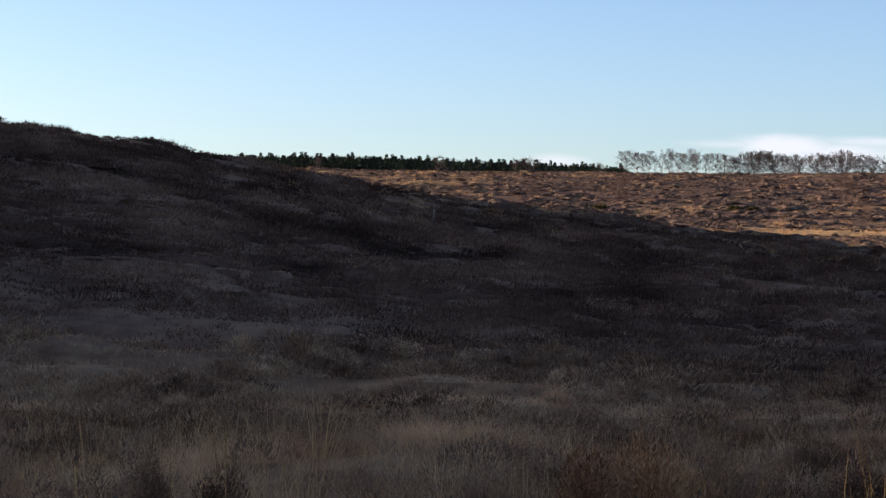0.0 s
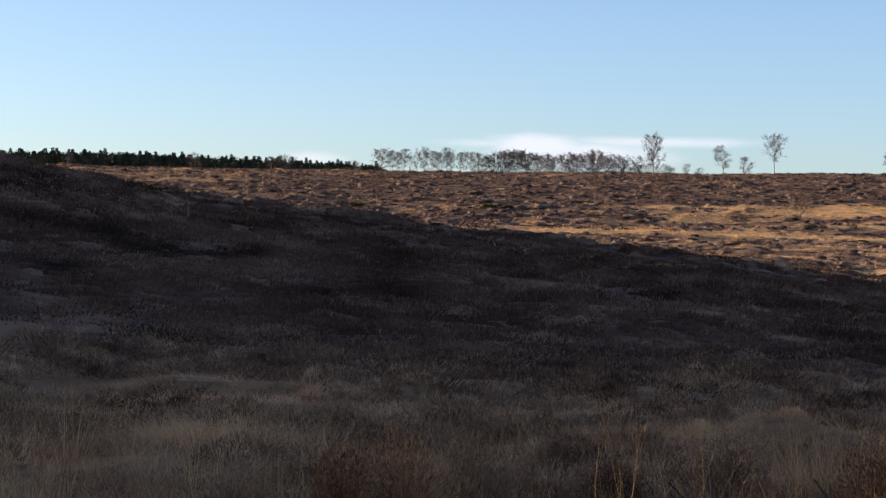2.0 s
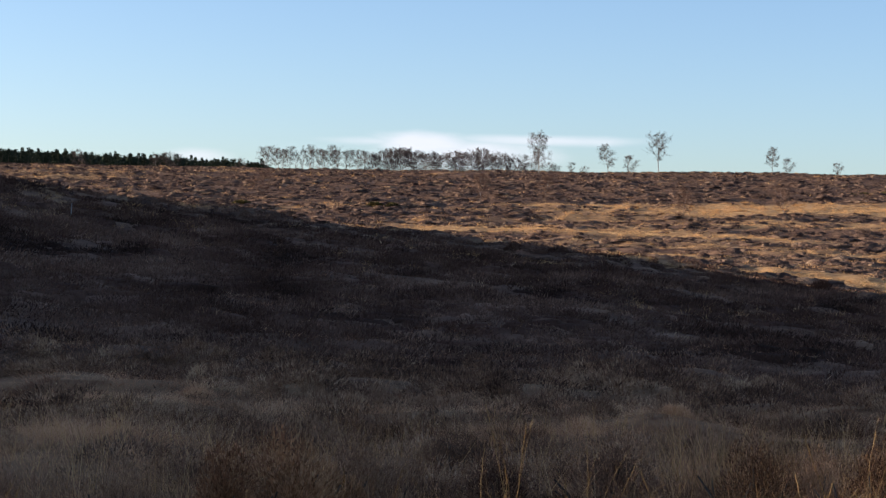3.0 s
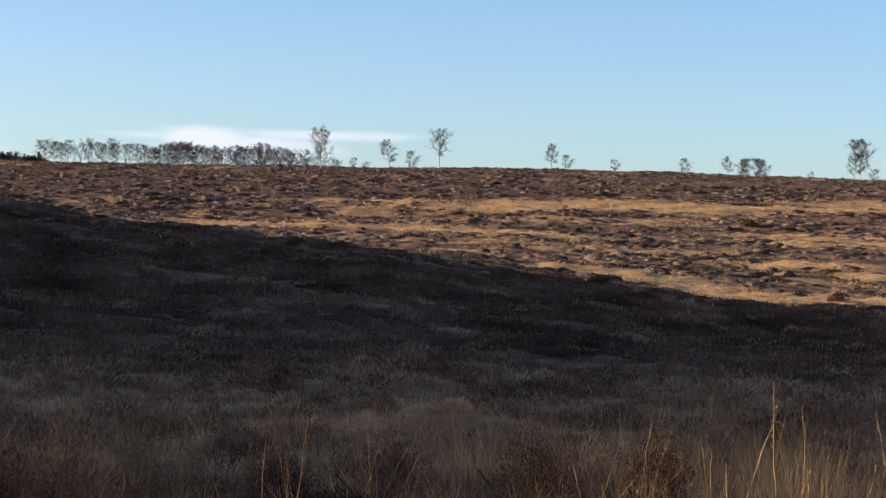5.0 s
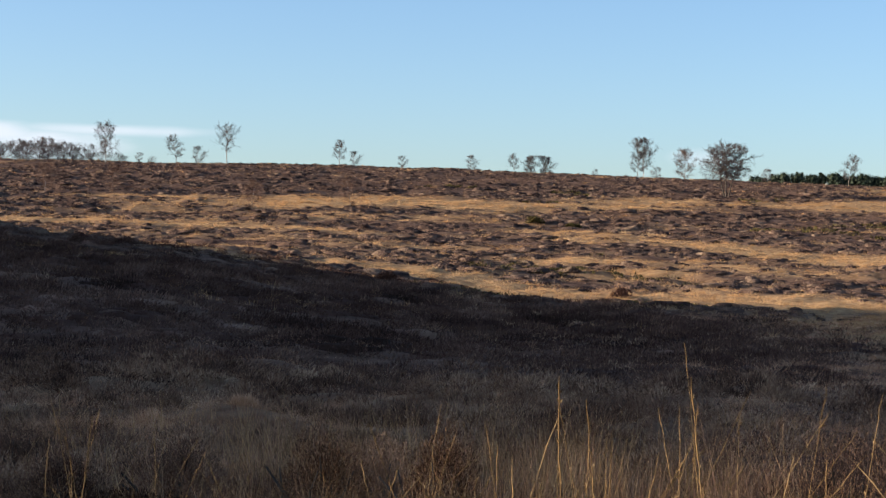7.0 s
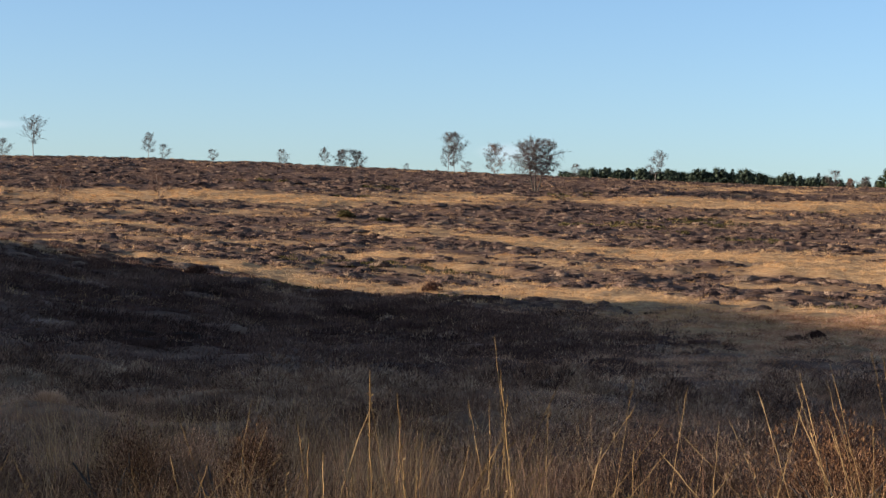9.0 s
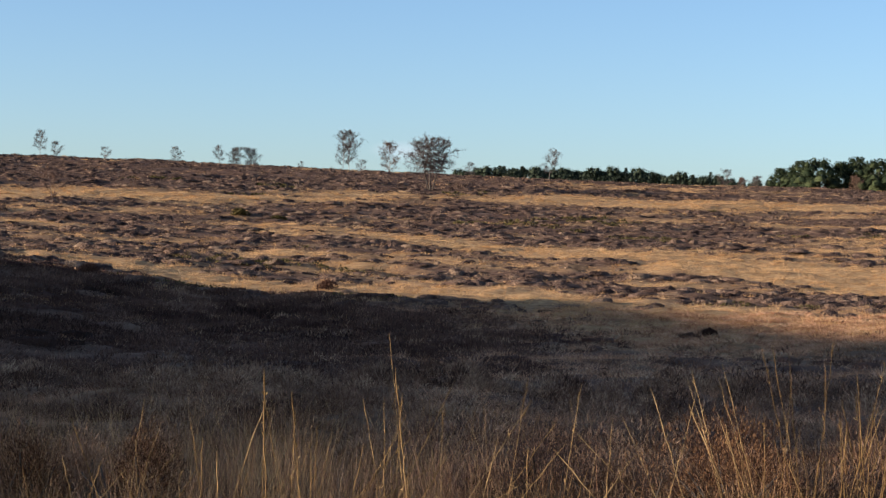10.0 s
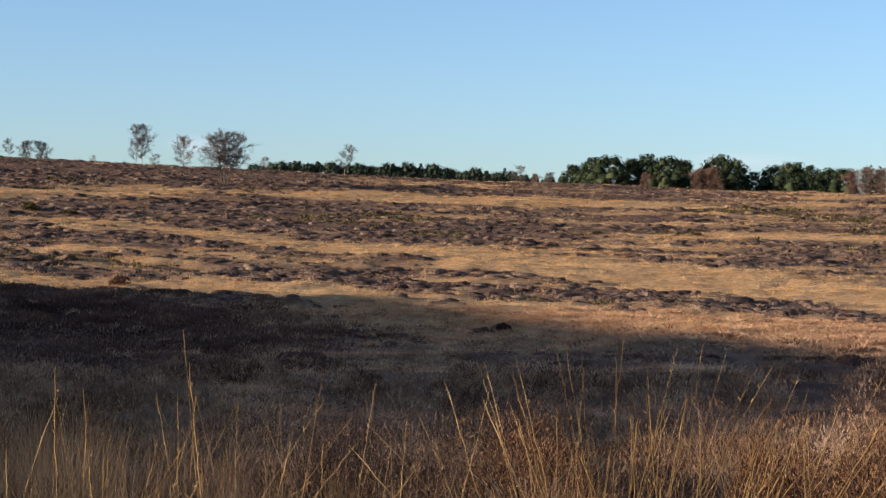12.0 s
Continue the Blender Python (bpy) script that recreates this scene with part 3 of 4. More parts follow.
# ---------------------------------------------------------------- trees


def tube(pts, radii, sides=5):
    """A tapered tube along a line of points: corners and triangles."""
    pts, radii = np.asarray(pts, float), np.asarray(radii, float)
    t = np.gradient(pts, axis=0)
    t /= np.linalg.norm(t, axis=1, keepdims=True) + 1e-9
    ref = np.where(np.abs(t[:, 2:3]) > 0.9, [[1.0, 0, 0]], [[0, 0, 1.0]])
    u = np.cross(t, ref)
    u /= np.linalg.norm(u, axis=1, keepdims=True) + 1e-9
    w = np.cross(t, u)
    a = np.arange(sides) / sides * 2 * np.pi
    v = pts[:, None] + (u[:, None] * np.cos(a)[None, :, None] + w[:, None] * np.sin(a)[None, :, None]) * radii[:, None, None]
    m = len(pts)
    f = []
    for i in range(m - 1):
        for j in range(sides):
            k = (j + 1) % sides
            p, q, r, s_ = i * sides + j, i * sides + k, (i + 1) * sides + k, (i + 1) * sides + j
            f += [(p, q, r), (p, r, s_)]
    return v.reshape(-1, 3), np.array(f)


def limb(g, start, way, length, r0, r1, bend=0.25, lift=0.15, n=6):
    """A wandering branch: its points and radii."""
    p, d, out = np.array(start, float), np.array(way, float), []
    for i in range(n):
        out.append(p.copy())
        d = d + g.normal(0, bend / n * 2, 3) + np.array([0, 0, lift / n * 2])
        d /= np.linalg.norm(d)
        p = p + d * length / (n - 1)
    return np.array(out), np.linspace(r0, r1, n)


def part(name, v, f, mat, parent, label="", smooth=True):
    me = mesh_from(name, v, f, [mat])
    if smooth:
        me.polygons.foreach_set("use_smooth", np.ones(len(me.polygons), bool))
    ob = new(name, me)
    ob.parent = parent
    if label:
        tagged(ob, label)
    return ob


def bare_tree(name, tall, broad, seed, bark, twigs, stems=1, limbs=16, twiggy=8, low=0.25, thick=1.0, fork=0.12, apart=0.15, peak=0.45, droop=0.0, rise=1.0):
    """A leafless tree of that height and crown breadth: stems, rising limbs, and side branches that end in fine twigs."""
    g = np.random.default_rng(seed)
    tree = new(name)
    crown, at, ways, lens = [], [], [], []
    first, twiggy = g.uniform(0, 6.28), int(twiggy * 2.2)
    for s in range(stems):
        a = first + 6.28 / stems * s
        own = tall * (1.0 if s == 0 else g.uniform(0.84, 0.95))
        girth = broad * (1.0 if stems == 1 else 0.66 if stems == 2 else 0.6)
        out = np.array([math.cos(a), math.sin(a), 0.0])
        stem, rad = limb(g, out * apart * (stems > 1) - [0, 0, 0.3], out * fork * (stems > 1) + [0, 0, 1], own * 0.97 + 0.3, 0.0135 * tall * thick / stems**0.4, 0.012, 0.22, 0.14, 12)
        part("trunk", *tube(stem, rad, 7), bark, tree)
        for i in range(limbs):
            h = (i + g.uniform(0.1, 0.9)) / limbs
            u = (low + (0.97 - low) * h) * 11
            k = min(int(u), 10)
            p = stem[k] + (stem[k + 1] - stem[k]) * (u - k)
            # breadth of an uneven egg-shaped crown at this height
            full = np.interp(h, [0, peak * 0.5, peak, 0.8, 1.0], [0.62, 0.9, 1.0, 0.62, 0.16])
            reach = girth * 0.72 * full * g.uniform(0.5, 1.08)
            b = i * 2.4 + g.uniform(-0.5, 0.5) + s
            climb = rise * (0.2 + 0.9 * h) + g.uniform(-0.2, 0.3)
            length = min(reach * math.sqrt(1 + climb**2), (1.0 - 0.93 * u / 11) * own + 0.25 * reach)
            line, lr = limb(g, p, (math.cos(b), math.sin(b), climb), length, (0.0056 * tall * (1.1 - 0.7 * h)) * thick, 0.012, 0.45, 0.25 * rise, 7)
            if i % 2 == 0:
                part("limb", *tube(line, lr, 4), bark if thick < 0.8 else M_BARK, tree)
            else:
                crown.append(tube(line, lr, 4))
            side_n = 7 + int(5 * full)
            for q in range(side_n):
                w = g.uniform(0.12, 1.0) * 6
                kk = min(int(w), 5)
                sp = line[kk] + (line[kk + 1] - line[kk]) * (w - kk)
                along = line[kk + 1] - line[kk]
                along = along / np.linalg.norm(along)
                way = along + g.normal(0, 0.6, 3) + [0, 0, 0.1]
                way /= np.linalg.norm(way)
                sl = (0.75 - 0.45 * w / 6) * length * g.uniform(0.5, 1.1) + 0.25
                sub_line, sr = limb(g, sp, way, sl, 0.015 * thick**0.5, 0.007, 0.6, 0.1 - droop, 3)
                crown.append(tube(sub_line, sr, 3))
                t = g.uniform(0.0, 2.0, twiggy)
                ti = np.minimum(t.astype(int), 1)
                at.append(sub_line[ti] + (sub_line[ti + 1] - sub_line[ti]) * (t - ti)[:, None])
                ways.append(way * 0.6 + g.normal(0, 0.75, (twiggy, 3)) + [0, 0, 0.15 - droop])
                lens.append(g.uniform(0.4, 1.1, twiggy) * (0.35 + 0.3 * sl))
    at, ways, lens = np.concatenate(at), np.concatenate(ways), np.concatenate(lens)
    ways /= np.linalg.norm(ways, axis=1, keepdims=True)
    side = np.cross(ways, g.normal(0, 1, ways.shape))
    side *= 0.0105 / np.linalg.norm(side, axis=1, keepdims=True)
    tips = at + ways * lens[:, None]
    tips[:, 2] = np.minimum(tips[:, 2], tall * g.uniform(0.95, 1.0, len(tips)))
    crown.append((np.stack([at - side, at + side, tips], 1).reshape(-1, 3), np.arange(len(at) * 3).reshape(-1, 3)))
    part("crown", *gather(crown), twigs, tree, "fine bare twigs", smooth=False)
    return tree


def needle_tree(name, tall, broad, seed, mat, spire=True, count=900, size=0.5):
    """A conifer: trunk, and a crown of many small sprays; round-headed pines have dense clumps of them."""
    g = np.random.default_rng(seed)
    tree = new(name)
    pts, rad = limb(g, (0, 0, -0.3), (0, 0, 1), tall * 0.9 + 0.3, 0.018 * tall, 0.03, 0.08, 0.0, 7)
    part("trunk", *tube(pts, rad, 6), M_BARK, tree)
    pieces = []
    if spire:
        u = g.uniform(0.05, 1, count) ** 0.8
        a = np.floor(g.uniform(0, 6, count)) * 1.05 + np.floor(u * 9) * 0.7 + g.normal(0, 0.3, count)
        r = broad / 2 * (1.02 - u) ** 0.8 * np.sqrt(g.uniform(0.1, 1.15, count)) * (0.75 + 0.25 * np.sin(u * 60))
        c = np.stack([np.cos(a) * r, np.sin(a) * r, u * tall - 0.15 * r], 1)
        way = np.stack([np.cos(a), np.sin(a), np.full(count, 0.25)], 1) + g.normal(0, 0.4, (count, 3))
    else:
        # tiers of rounded clumps on spreading boughs, smaller towards the top
        blobs = 46
        bu = np.sort(g.uniform(0.06, 0.93, blobs))
        ba = np.arange(blobs) * 2.4 + g.uniform(-0.5, 0.5, blobs)
        br = broad / 2 * np.interp(bu, [0, 0.3, 0.6, 0.85, 1], [0.8, 1.0, 0.85, 0.5, 0.1]) * g.uniform(0.2, 1.0, blobs) ** 0.6
        bc = np.stack([np.cos(ba) * br, np.sin(ba) * br, bu * tall], 1)
        bs = broad * g.uniform(0.11, 0.2, blobs) * (1.15 - 0.4 * bu)
        pieces.append(lumps(bc[:, 0], bc[:, 1], bc[:, 2] - bs * 0.4, bs * 0.72, bs * 0.75, seed, 7, 3))
        which = g.integers(0, blobs, count)
        o = g.normal(0, 1, (count, 3))
        o /= np.linalg.norm(o, axis=1, keepdims=True)
        c = bc[which] + o * bs[which, None] * g.uniform(0.75, 1.1, (count, 1)) * [1, 1, 0.75]
        c[:, 2] = np.clip(c[:, 2], 0.1, tall * 0.97)
        way = o + [0, 0, 0.5] + g.normal(0, 0.3, (count, 3))
        for b in range(0, blobs, 5):
            foot = np.array([0, 0, max(bc[b, 2] - 0.4 * br[b], 0.05 * tall)])
            part("limb", *tube(np.linspace(foot, bc[b], 4), np.linspace(0.07, 0.03, 4), 4), M_BARK, tree)
    way /= np.linalg.norm(way, axis=1, keepdims=True)
    side = np.cross(way, g.normal(0, 1, (count, 3)))
    side /= np.linalg.norm(side, axis=1, keepdims=True)
    s = size * g.uniform(0.6, 1.4, (count, 1))
    pieces.append((np.stack([c - side * s * 0.3, c + side * s * 0.3, c + way * s], 1).reshape(-1, 3), np.arange(count * 3).reshape(-1, 3)))
    part("crown", *gather(pieces), mat, tree, smooth=False)
    return tree


def far_at(az, up):
    """How far off the ground shows at that height (degrees) on the far slope."""
    d = np.arange(150, 420, 1.0)
    x, y = polar(az, d)
    e = np.degrees(np.arctan2(land(x, y) + 0.2 - 1.5, d))
    return float(d[np.argmax(e >= up)])


HEIGHT = {}


def stand(ob, az, d, top, turn=None):
    """Put a tree (or a copy of it) at a heading and distance, scaled so that its top reaches that height in degrees."""
    x, y, z = spot(az, d)
    tall = 1.5 + d * math.tan(radians(top)) - z
    s = tall / HEIGHT[ob.name]
    m = Matrix.LocRotScale((x, y, z), Euler((0, 0, random.uniform(0, 6.28) if turn is None else turn)), (s, s, s))
    if ob.get("used"):
        twin = copy_thing(ob, m)
        twin.scale = (s, s, s)
        return twin
    ob["used"] = 1
    ob.matrix_basis = m
    return ob


def model(kind, tall, *args, **kw):
    ob = kind[0](kind[1], tall, *args, **kw)
    HEIGHT[ob.name] = tall
    return ob


# single birches and their small neighbours along the skyline
def birch(tall, broad, seed, bark=M_BIRCH, twigs=M_TWIG, **kw):
    return model((bare_tree, "birch_tree"), tall, broad, seed, bark, twigs, **kw)


LONE = "leafless silver birch standing alone on the skyline"
tall_birch, wide_birch, slim_birch, small_birch = birch(7.6, 4.2, 101, limbs=24, low=0.2, peak=0.3), birch(7.8, 5.0, 102, limbs=17, twiggy=8, low=0.3), birch(5.2, 3.2, 103, limbs=13, low=0.22, peak=0.3), birch(3.2, 2.6, 104, limbs=11, twiggy=7, low=0.1, thick=0.7)
twin_birch = birch(7.6, 5.6, 105, stems=2, limbs=19, twiggy=9, low=0.2, apart=0.55, fork=0.06, peak=0.4)
dense_birch = birch(3.6, 3.2, 106, limbs=13, twiggy=7, low=0.06, stems=2, thick=0.8)
pale_birch = birch(5.6, 3.6, 107, limbs=17, twiggy=11, low=0.1, twigs=M_TWIG_RED)
for ob, az, d, top in ((tall_birch, 13.1, 385, 3.83), (slim_birch, 15.1, 396, 3.51), (small_birch, 15.72, 398, 3.20), (wide_birch, 16.55, 394, 3.87),
                       (slim_birch, 19.78, 398, 3.50), (small_birch, 20.22, 400, 3.18), (small_birch, 14.05, 420, 2.99), (small_birch, 21.6, 410, 3.08),
                       (small_birch, 23.6, 402, 3.13), (slim_birch, 24.85, 402, 3.22), (dense_birch, 25.3, 402, 3.19), (dense_birch, 25.75, 402, 3.19),
                       (twin_birch, 28.5, 398, 3.77), (small_birch, 28.95, 410, 2.9), (pale_birch, 29.75, 398, 3.45), (slim_birch, 34.38, 425, 3.29),
                       (small_birch, 27.2, 408, 2.82), (small_birch, 32.1, 420, 2.88), (small_birch, 39.45, 440, 2.80), (dense_birch, 40.3, 440, 2.66)):
    tagged(stand(ob, az, d, top), {tall_birch: "tall leafless silver birch with a slender crown on the skyline", wide_birch: "leafless silver birch with a spreading crown on the skyline",
                                   twin_birch: "twin-stemmed leafless birch on the skyline", dense_birch: "dense bushy leafless birch on the skyline",
                                   pale_birch: "leafless birch with pale reddish twigs", small_birch: "small leafless birch on the skyline"}.get(ob, LONE), "birch tree", "birches along the skyline")
spreading = model((bare_tree, "spreading_tree"), 10.0, 9.4, 117, M_BARK, M_TWIG, limbs=24, twiggy=12, low=0.34, stems=3, thick=1.8, fork=0.3, apart=0.3, peak=0.35, rise=0.45, droop=0.15)
tagged(stand(spreading, 30.95, far_at(30.95, 2.12), 3.8), "broad leafless tree with a crooked forked trunk on the slope", "tree")

# reddish saplings on the lit slope
sapling = model((bare_tree, "birch_sapling"), 3.2, 2.4, 121, M_BIRCH, M_TWIG_RED, limbs=12, twiggy=6, low=0.14, thick=0.6)
for az, base, top in ((5.12, 1.81, 2.6), (11.42, 1.86, 2.62), (13.3, 1.96, 2.62), (17.3, 1.46, 2.28), (20.13, 1.6, 2.38), (22.4, 1.9, 2.15)):
    tagged(stand(sapling, az, far_at(az, base), top), "thin reddish birch sapling without leaves on the slope", "sapling", "saplings on the slope")

# birches and copse behind the ridge
copse_a = [birch(8.0, w, 131 + k, limbs=15, twiggy=6, low=lo) for k, (w, lo) in enumerate(((4.4, 0.28), (3.4, 0.4), (5.2, 0.3)))]
copse_b = [birch(7.0, w, 135 + k, bark=b, limbs=16, twiggy=8, low=lo) for k, (w, lo, b) in enumerate(((4.8, 0.2, M_BARK), (5.6, 0.12, M_BARK), (4.0, 0.35, M_BIRCH), (6.0, 0.25, M_BARK)))]
for i, az in enumerate(np.arange(5.15, 7.9, 0.14)):
    top = 3.26 + 0.06 * math.sin(i * 2.3) - (0.14 if 6.0 < az < 6.25 else 0)
    tagged(stand(random.choice(copse_a), az + random.uniform(-0.1, 0.1), 470 + random.uniform(-8, 8), top + random.uniform(-0.1, 0.05)), "pale-stemmed leafless birch in a row behind the ridge", "birch tree", "row of birches")
for i, az in enumerate(np.arange(8.05, 12.6, 0.1)):
    hump = 0.16 * math.exp(-((az - 9.1) / 0.7) ** 2) + 0.16 * math.exp(-((az - 11.2) / 0.6) ** 2)
    tagged(stand(random.choice(copse_b), az + random.uniform(-0.1, 0.1), 480 + random.uniform(-8, 10), 3.13 + hump + random.uniform(-0.12, 0.06)), "dark leafless tree in a dense copse behind the ridge", "tree", "copse behind the ridge")
for az, top in ((12.7, 2.95), (12.95, 2.98), (13.4, 2.97), (13.65, 2.93), (14.4, 2.88), (-3.7, 2.93), (-0.15, 3.0), (2.1, 2.98), (2.35, 3.0), (2.6, 2.96), (4.5, 2.9)):
    tagged(stand(random.choice(copse_b), az, 560, top), "small leafless tree at the edge of the wood", "tree", "trees at the wood's edge")

# conifer wood on the far plateau
conifer = [model((needle_tree, "conifer"), 9.0, b, 141 + i, M_NEEDLE_FAR, sp, c, 0.4) for i, (b, sp, c) in enumerate(((5.0, True, 800), (5.8, True, 850), (7.5, False, 1300), (4.2, True, 750)))]
for row in range(4):
    for i, az in enumerate(np.arange(-6.0 + 0.04 * row, 5.2, 0.18)):
        top = float(np.interp(az, [-6, -2.5, 0, 2, 4, 5.2], [2.97, 3.03, 3.0, 2.95, 2.92, 2.87])) + (random.uniform(-0.12, 0.05) if row < 2 else random.uniform(-0.12, -0.03))
        kind = random.choice((conifer[0], conifer[1], conifer[3])) if row < 2 else conifer[2]
        tagged(stand(kind, az + random.uniform(-0.14, 0.14), 630 + 16 * row + random.uniform(-8, 8), top), "dark green conifer in the plantation on the plateau", "conifer", "conifer plantation")
# pine wood beyond the ridge, and the nearer pines
pine = [model((needle_tree, "pine_tree"), 9.0, b, 151 + i, M_NEEDLE, False, 4200, 0.36) for i, b in enumerate((10.0, 8.4, 11.0))]
for row in range(3):
    for i, az in enumerate(np.arange(31.8 + 0.07 * row, 41.2, 0.24)):
        top = float(np.interp(az, [31.9, 33, 35.5, 36.2, 38.5, 40.4, 41.2], [2.8, 2.88, 2.82, 2.86, 2.74, 2.57, 2.64])) + (random.uniform(-0.15, 0.06) if row == 0 else random.uniform(-0.16, -0.03))
        tagged(stand(random.choice((conifer[1], conifer[2], conifer[2])), az + random.uniform(-0.12, 0.12), 600 + 25 * row, top), "dark green pine in the wood beyond the ridge", "pine tree", "pine wood beyond the ridge")
for i, (az, top) in enumerate(((41.0, 2.9), (41.55, 3.12), (42.05, 3.2), (42.75, 3.1), (43.15, 3.24), (43.7, 3.2), (44.15, 3.08), (44.75, 2.85), (45.3, 3.26), (45.55, 3.1),
                               (46.15, 2.78), (46.8, 2.98), (47.25, 3.06), (47.75, 2.98), (48.25, 2.92), (48.7, 2.9), (49.6, 2.72), (50.6, 2.8), (43.4, 2.95), (47.5, 2.85))):
    tagged(stand(pine[i % 3], az, 470 + random.uniform(-12, 12), top), "broad dark green pine at the edge of the heath", "pine tree", "pines at the edge of the heath")
brown = birch(4.5, 4.0, 161, bark=M_BARK, twigs=M_TWIG_RED, limbs=15, twiggy=12, low=0.05, stems=2)
for az, top in ((44.55, 2.85), (44.95, 2.9), (45.05, 2.8), (43.1, 2.7), (48.95, 2.85), (49.3, 2.97), (49.75, 2.93), (50.2, 2.9), (39.9, 2.62)):
    tagged(stand(brown, az, 452, top), "bushy leafless birch with reddish brown twigs before the pines", "birch tree", "bare birches before the pines")

# ---------------------------------------------------------------- bushes and small things on the moor


def bush(name, x, y, wide, tall, leaf, count, mat, seed, label, category, group="", slim=0.45):
    """A low bush: woody base and a crown of sprigs."""
    ob = new(name)
    ob.location = (x, y, float(land(x, y)))
    g = np.random.default_rng(seed)
    one = np.zeros(5)
    off = g.uniform(-0.4, 0.4, (5, 2)) * wide
    off[0] = 0
    v, f = domes(off[:, 0], off[:, 1], one, g.uniform(0.45, 0.8, 5) * wide, g.uniform(0.6, 1.0, 5) * tall, one + leaf, count // 5, seed, slim)
    part("foliage", v, f, mat, ob, smooth=False)
    stems = [tube(*limb(g, (*(g.uniform(-0.15, 0.15, 2) * wide), -0.08), (*g.normal(0, 0.5, 2), 1), tall * 0.85, 0.012 + 0.01 * tall, 0.004, 0.4, 0.1, 4), 4) for _ in range(7)]
    for v, f in stems:
        part("woody_stem", v, f, M_BARK, ob)
    return tagged(ob, label, category, group)


for i, (az, up, wide, tall) in enumerate(((25.5, 1.27, 1.5, 1.0), (4.5, 1.63, 1.6, 0.8), (8.4, 1.66, 1.5, 0.7), (8.9, 1.64, 1.3, 0.6), (26.6, 1.18, 1.4, 0.5))):
    x, y = polar(az, far_at(az, up))
    bush("gorse_bush", x, y, wide, tall, 0.22, 500, M_GREEN, 200 + i, "low dark green gorse bush among pale grass", "bush", "gorse bushes")
for i, (az, dd, wide, tall) in enumerate(((28.0, 139, 0.8, 0.7), (13.8, 127, 0.7, 0.6), (12.4, 125, 0.9, 0.6), (39.0, 84, 0.45, 0.4), (38.5, 82, 0.5, 0.35), (21.2, 130, 0.8, 0.6))):
    x, y = polar(az, dd)
    bush("heather_bush", x, y, wide, tall, 0.12, 700, M_HEATH_DARK, 220 + i, "dark rounded heather bush in pale grass", "heather bush", "heather bushes in the dip")
# close bushes: dark heather and rusty heather
CLOSE = [(-8.2, 8.8, 0.24, 0.30, 0), (-5.6, 8.8, 0.28, 0.32, 0), (-10.5, 14, 0.6, 0.35, 0), (-3.0, 17, 0.8, 0.4, 0), (1.6, 9.0, 0.24, 0.26, 0), (3.2, 12, 0.5, 0.3, 0), (6.1, 9.0, 0.38, 0.42, 1), (4.4, 9.2, 0.26, 0.32, 1), (-1.2, 8.8, 0.22, 0.3, 0), (9.9, 9.4, 0.34, 0.3, 0), (14.3, 9.6, 0.34, 0.3, 1),
         (9.5, 13, 0.6, 0.3, 0), (12.2, 11.5, 0.4, 0.32, 0), (16.5, 12, 0.5, 0.3, 0), (20.4, 10, 0.34, 0.28, 0), (18.6, 9.4, 0.3, 0.28, 1), (24, 12, 0.6, 0.32, 0), (27.5, 11, 0.5, 0.35, 0), (31.0, 9.5, 0.4, 0.34, 0),
         (33.5, 11.5, 0.6, 0.42, 0), (35.8, 11, 0.5, 0.36, 0), (38.0, 10.5, 0.42, 0.4, 0), (39.9, 10.2, 0.42, 0.44, 1), (41.8, 10.4, 0.5, 0.46, 0), (43.6, 10, 0.42, 0.34, 0), (45.8, 10.6, 0.55, 0.38, 0), (46.8, 8.6, 0.36, 0.26, 0),
         (48.4, 8.6, 0.45, 0.48, 1), (49.8, 8.0, 0.4, 0.56, 1), (51.0, 7.6, 0.45, 0.62, 1), (36.9, 8.4, 0.3, 0.3, 0), (42.8, 8.2, 0.35, 0.3, 0)]
for i, (az, dd, wide, tall, mat) in enumerate(CLOSE):
    tall = tall + 0.12 * min(1, max(0, (az - 30) / 6))
    x, y = polar(az, dd)
    bush("heather_bush", x, y, wide, tall * 0.72, 0.016, 6000, M_RUST if mat else M_HEATH if az > 34 else M_HEATH_NEAR, 240 + i,
         "rust-brown heather bush with dry seed heads" if mat else "dark heather bush among dry grass", "heather bush", "heather bushes close by", 0.17)

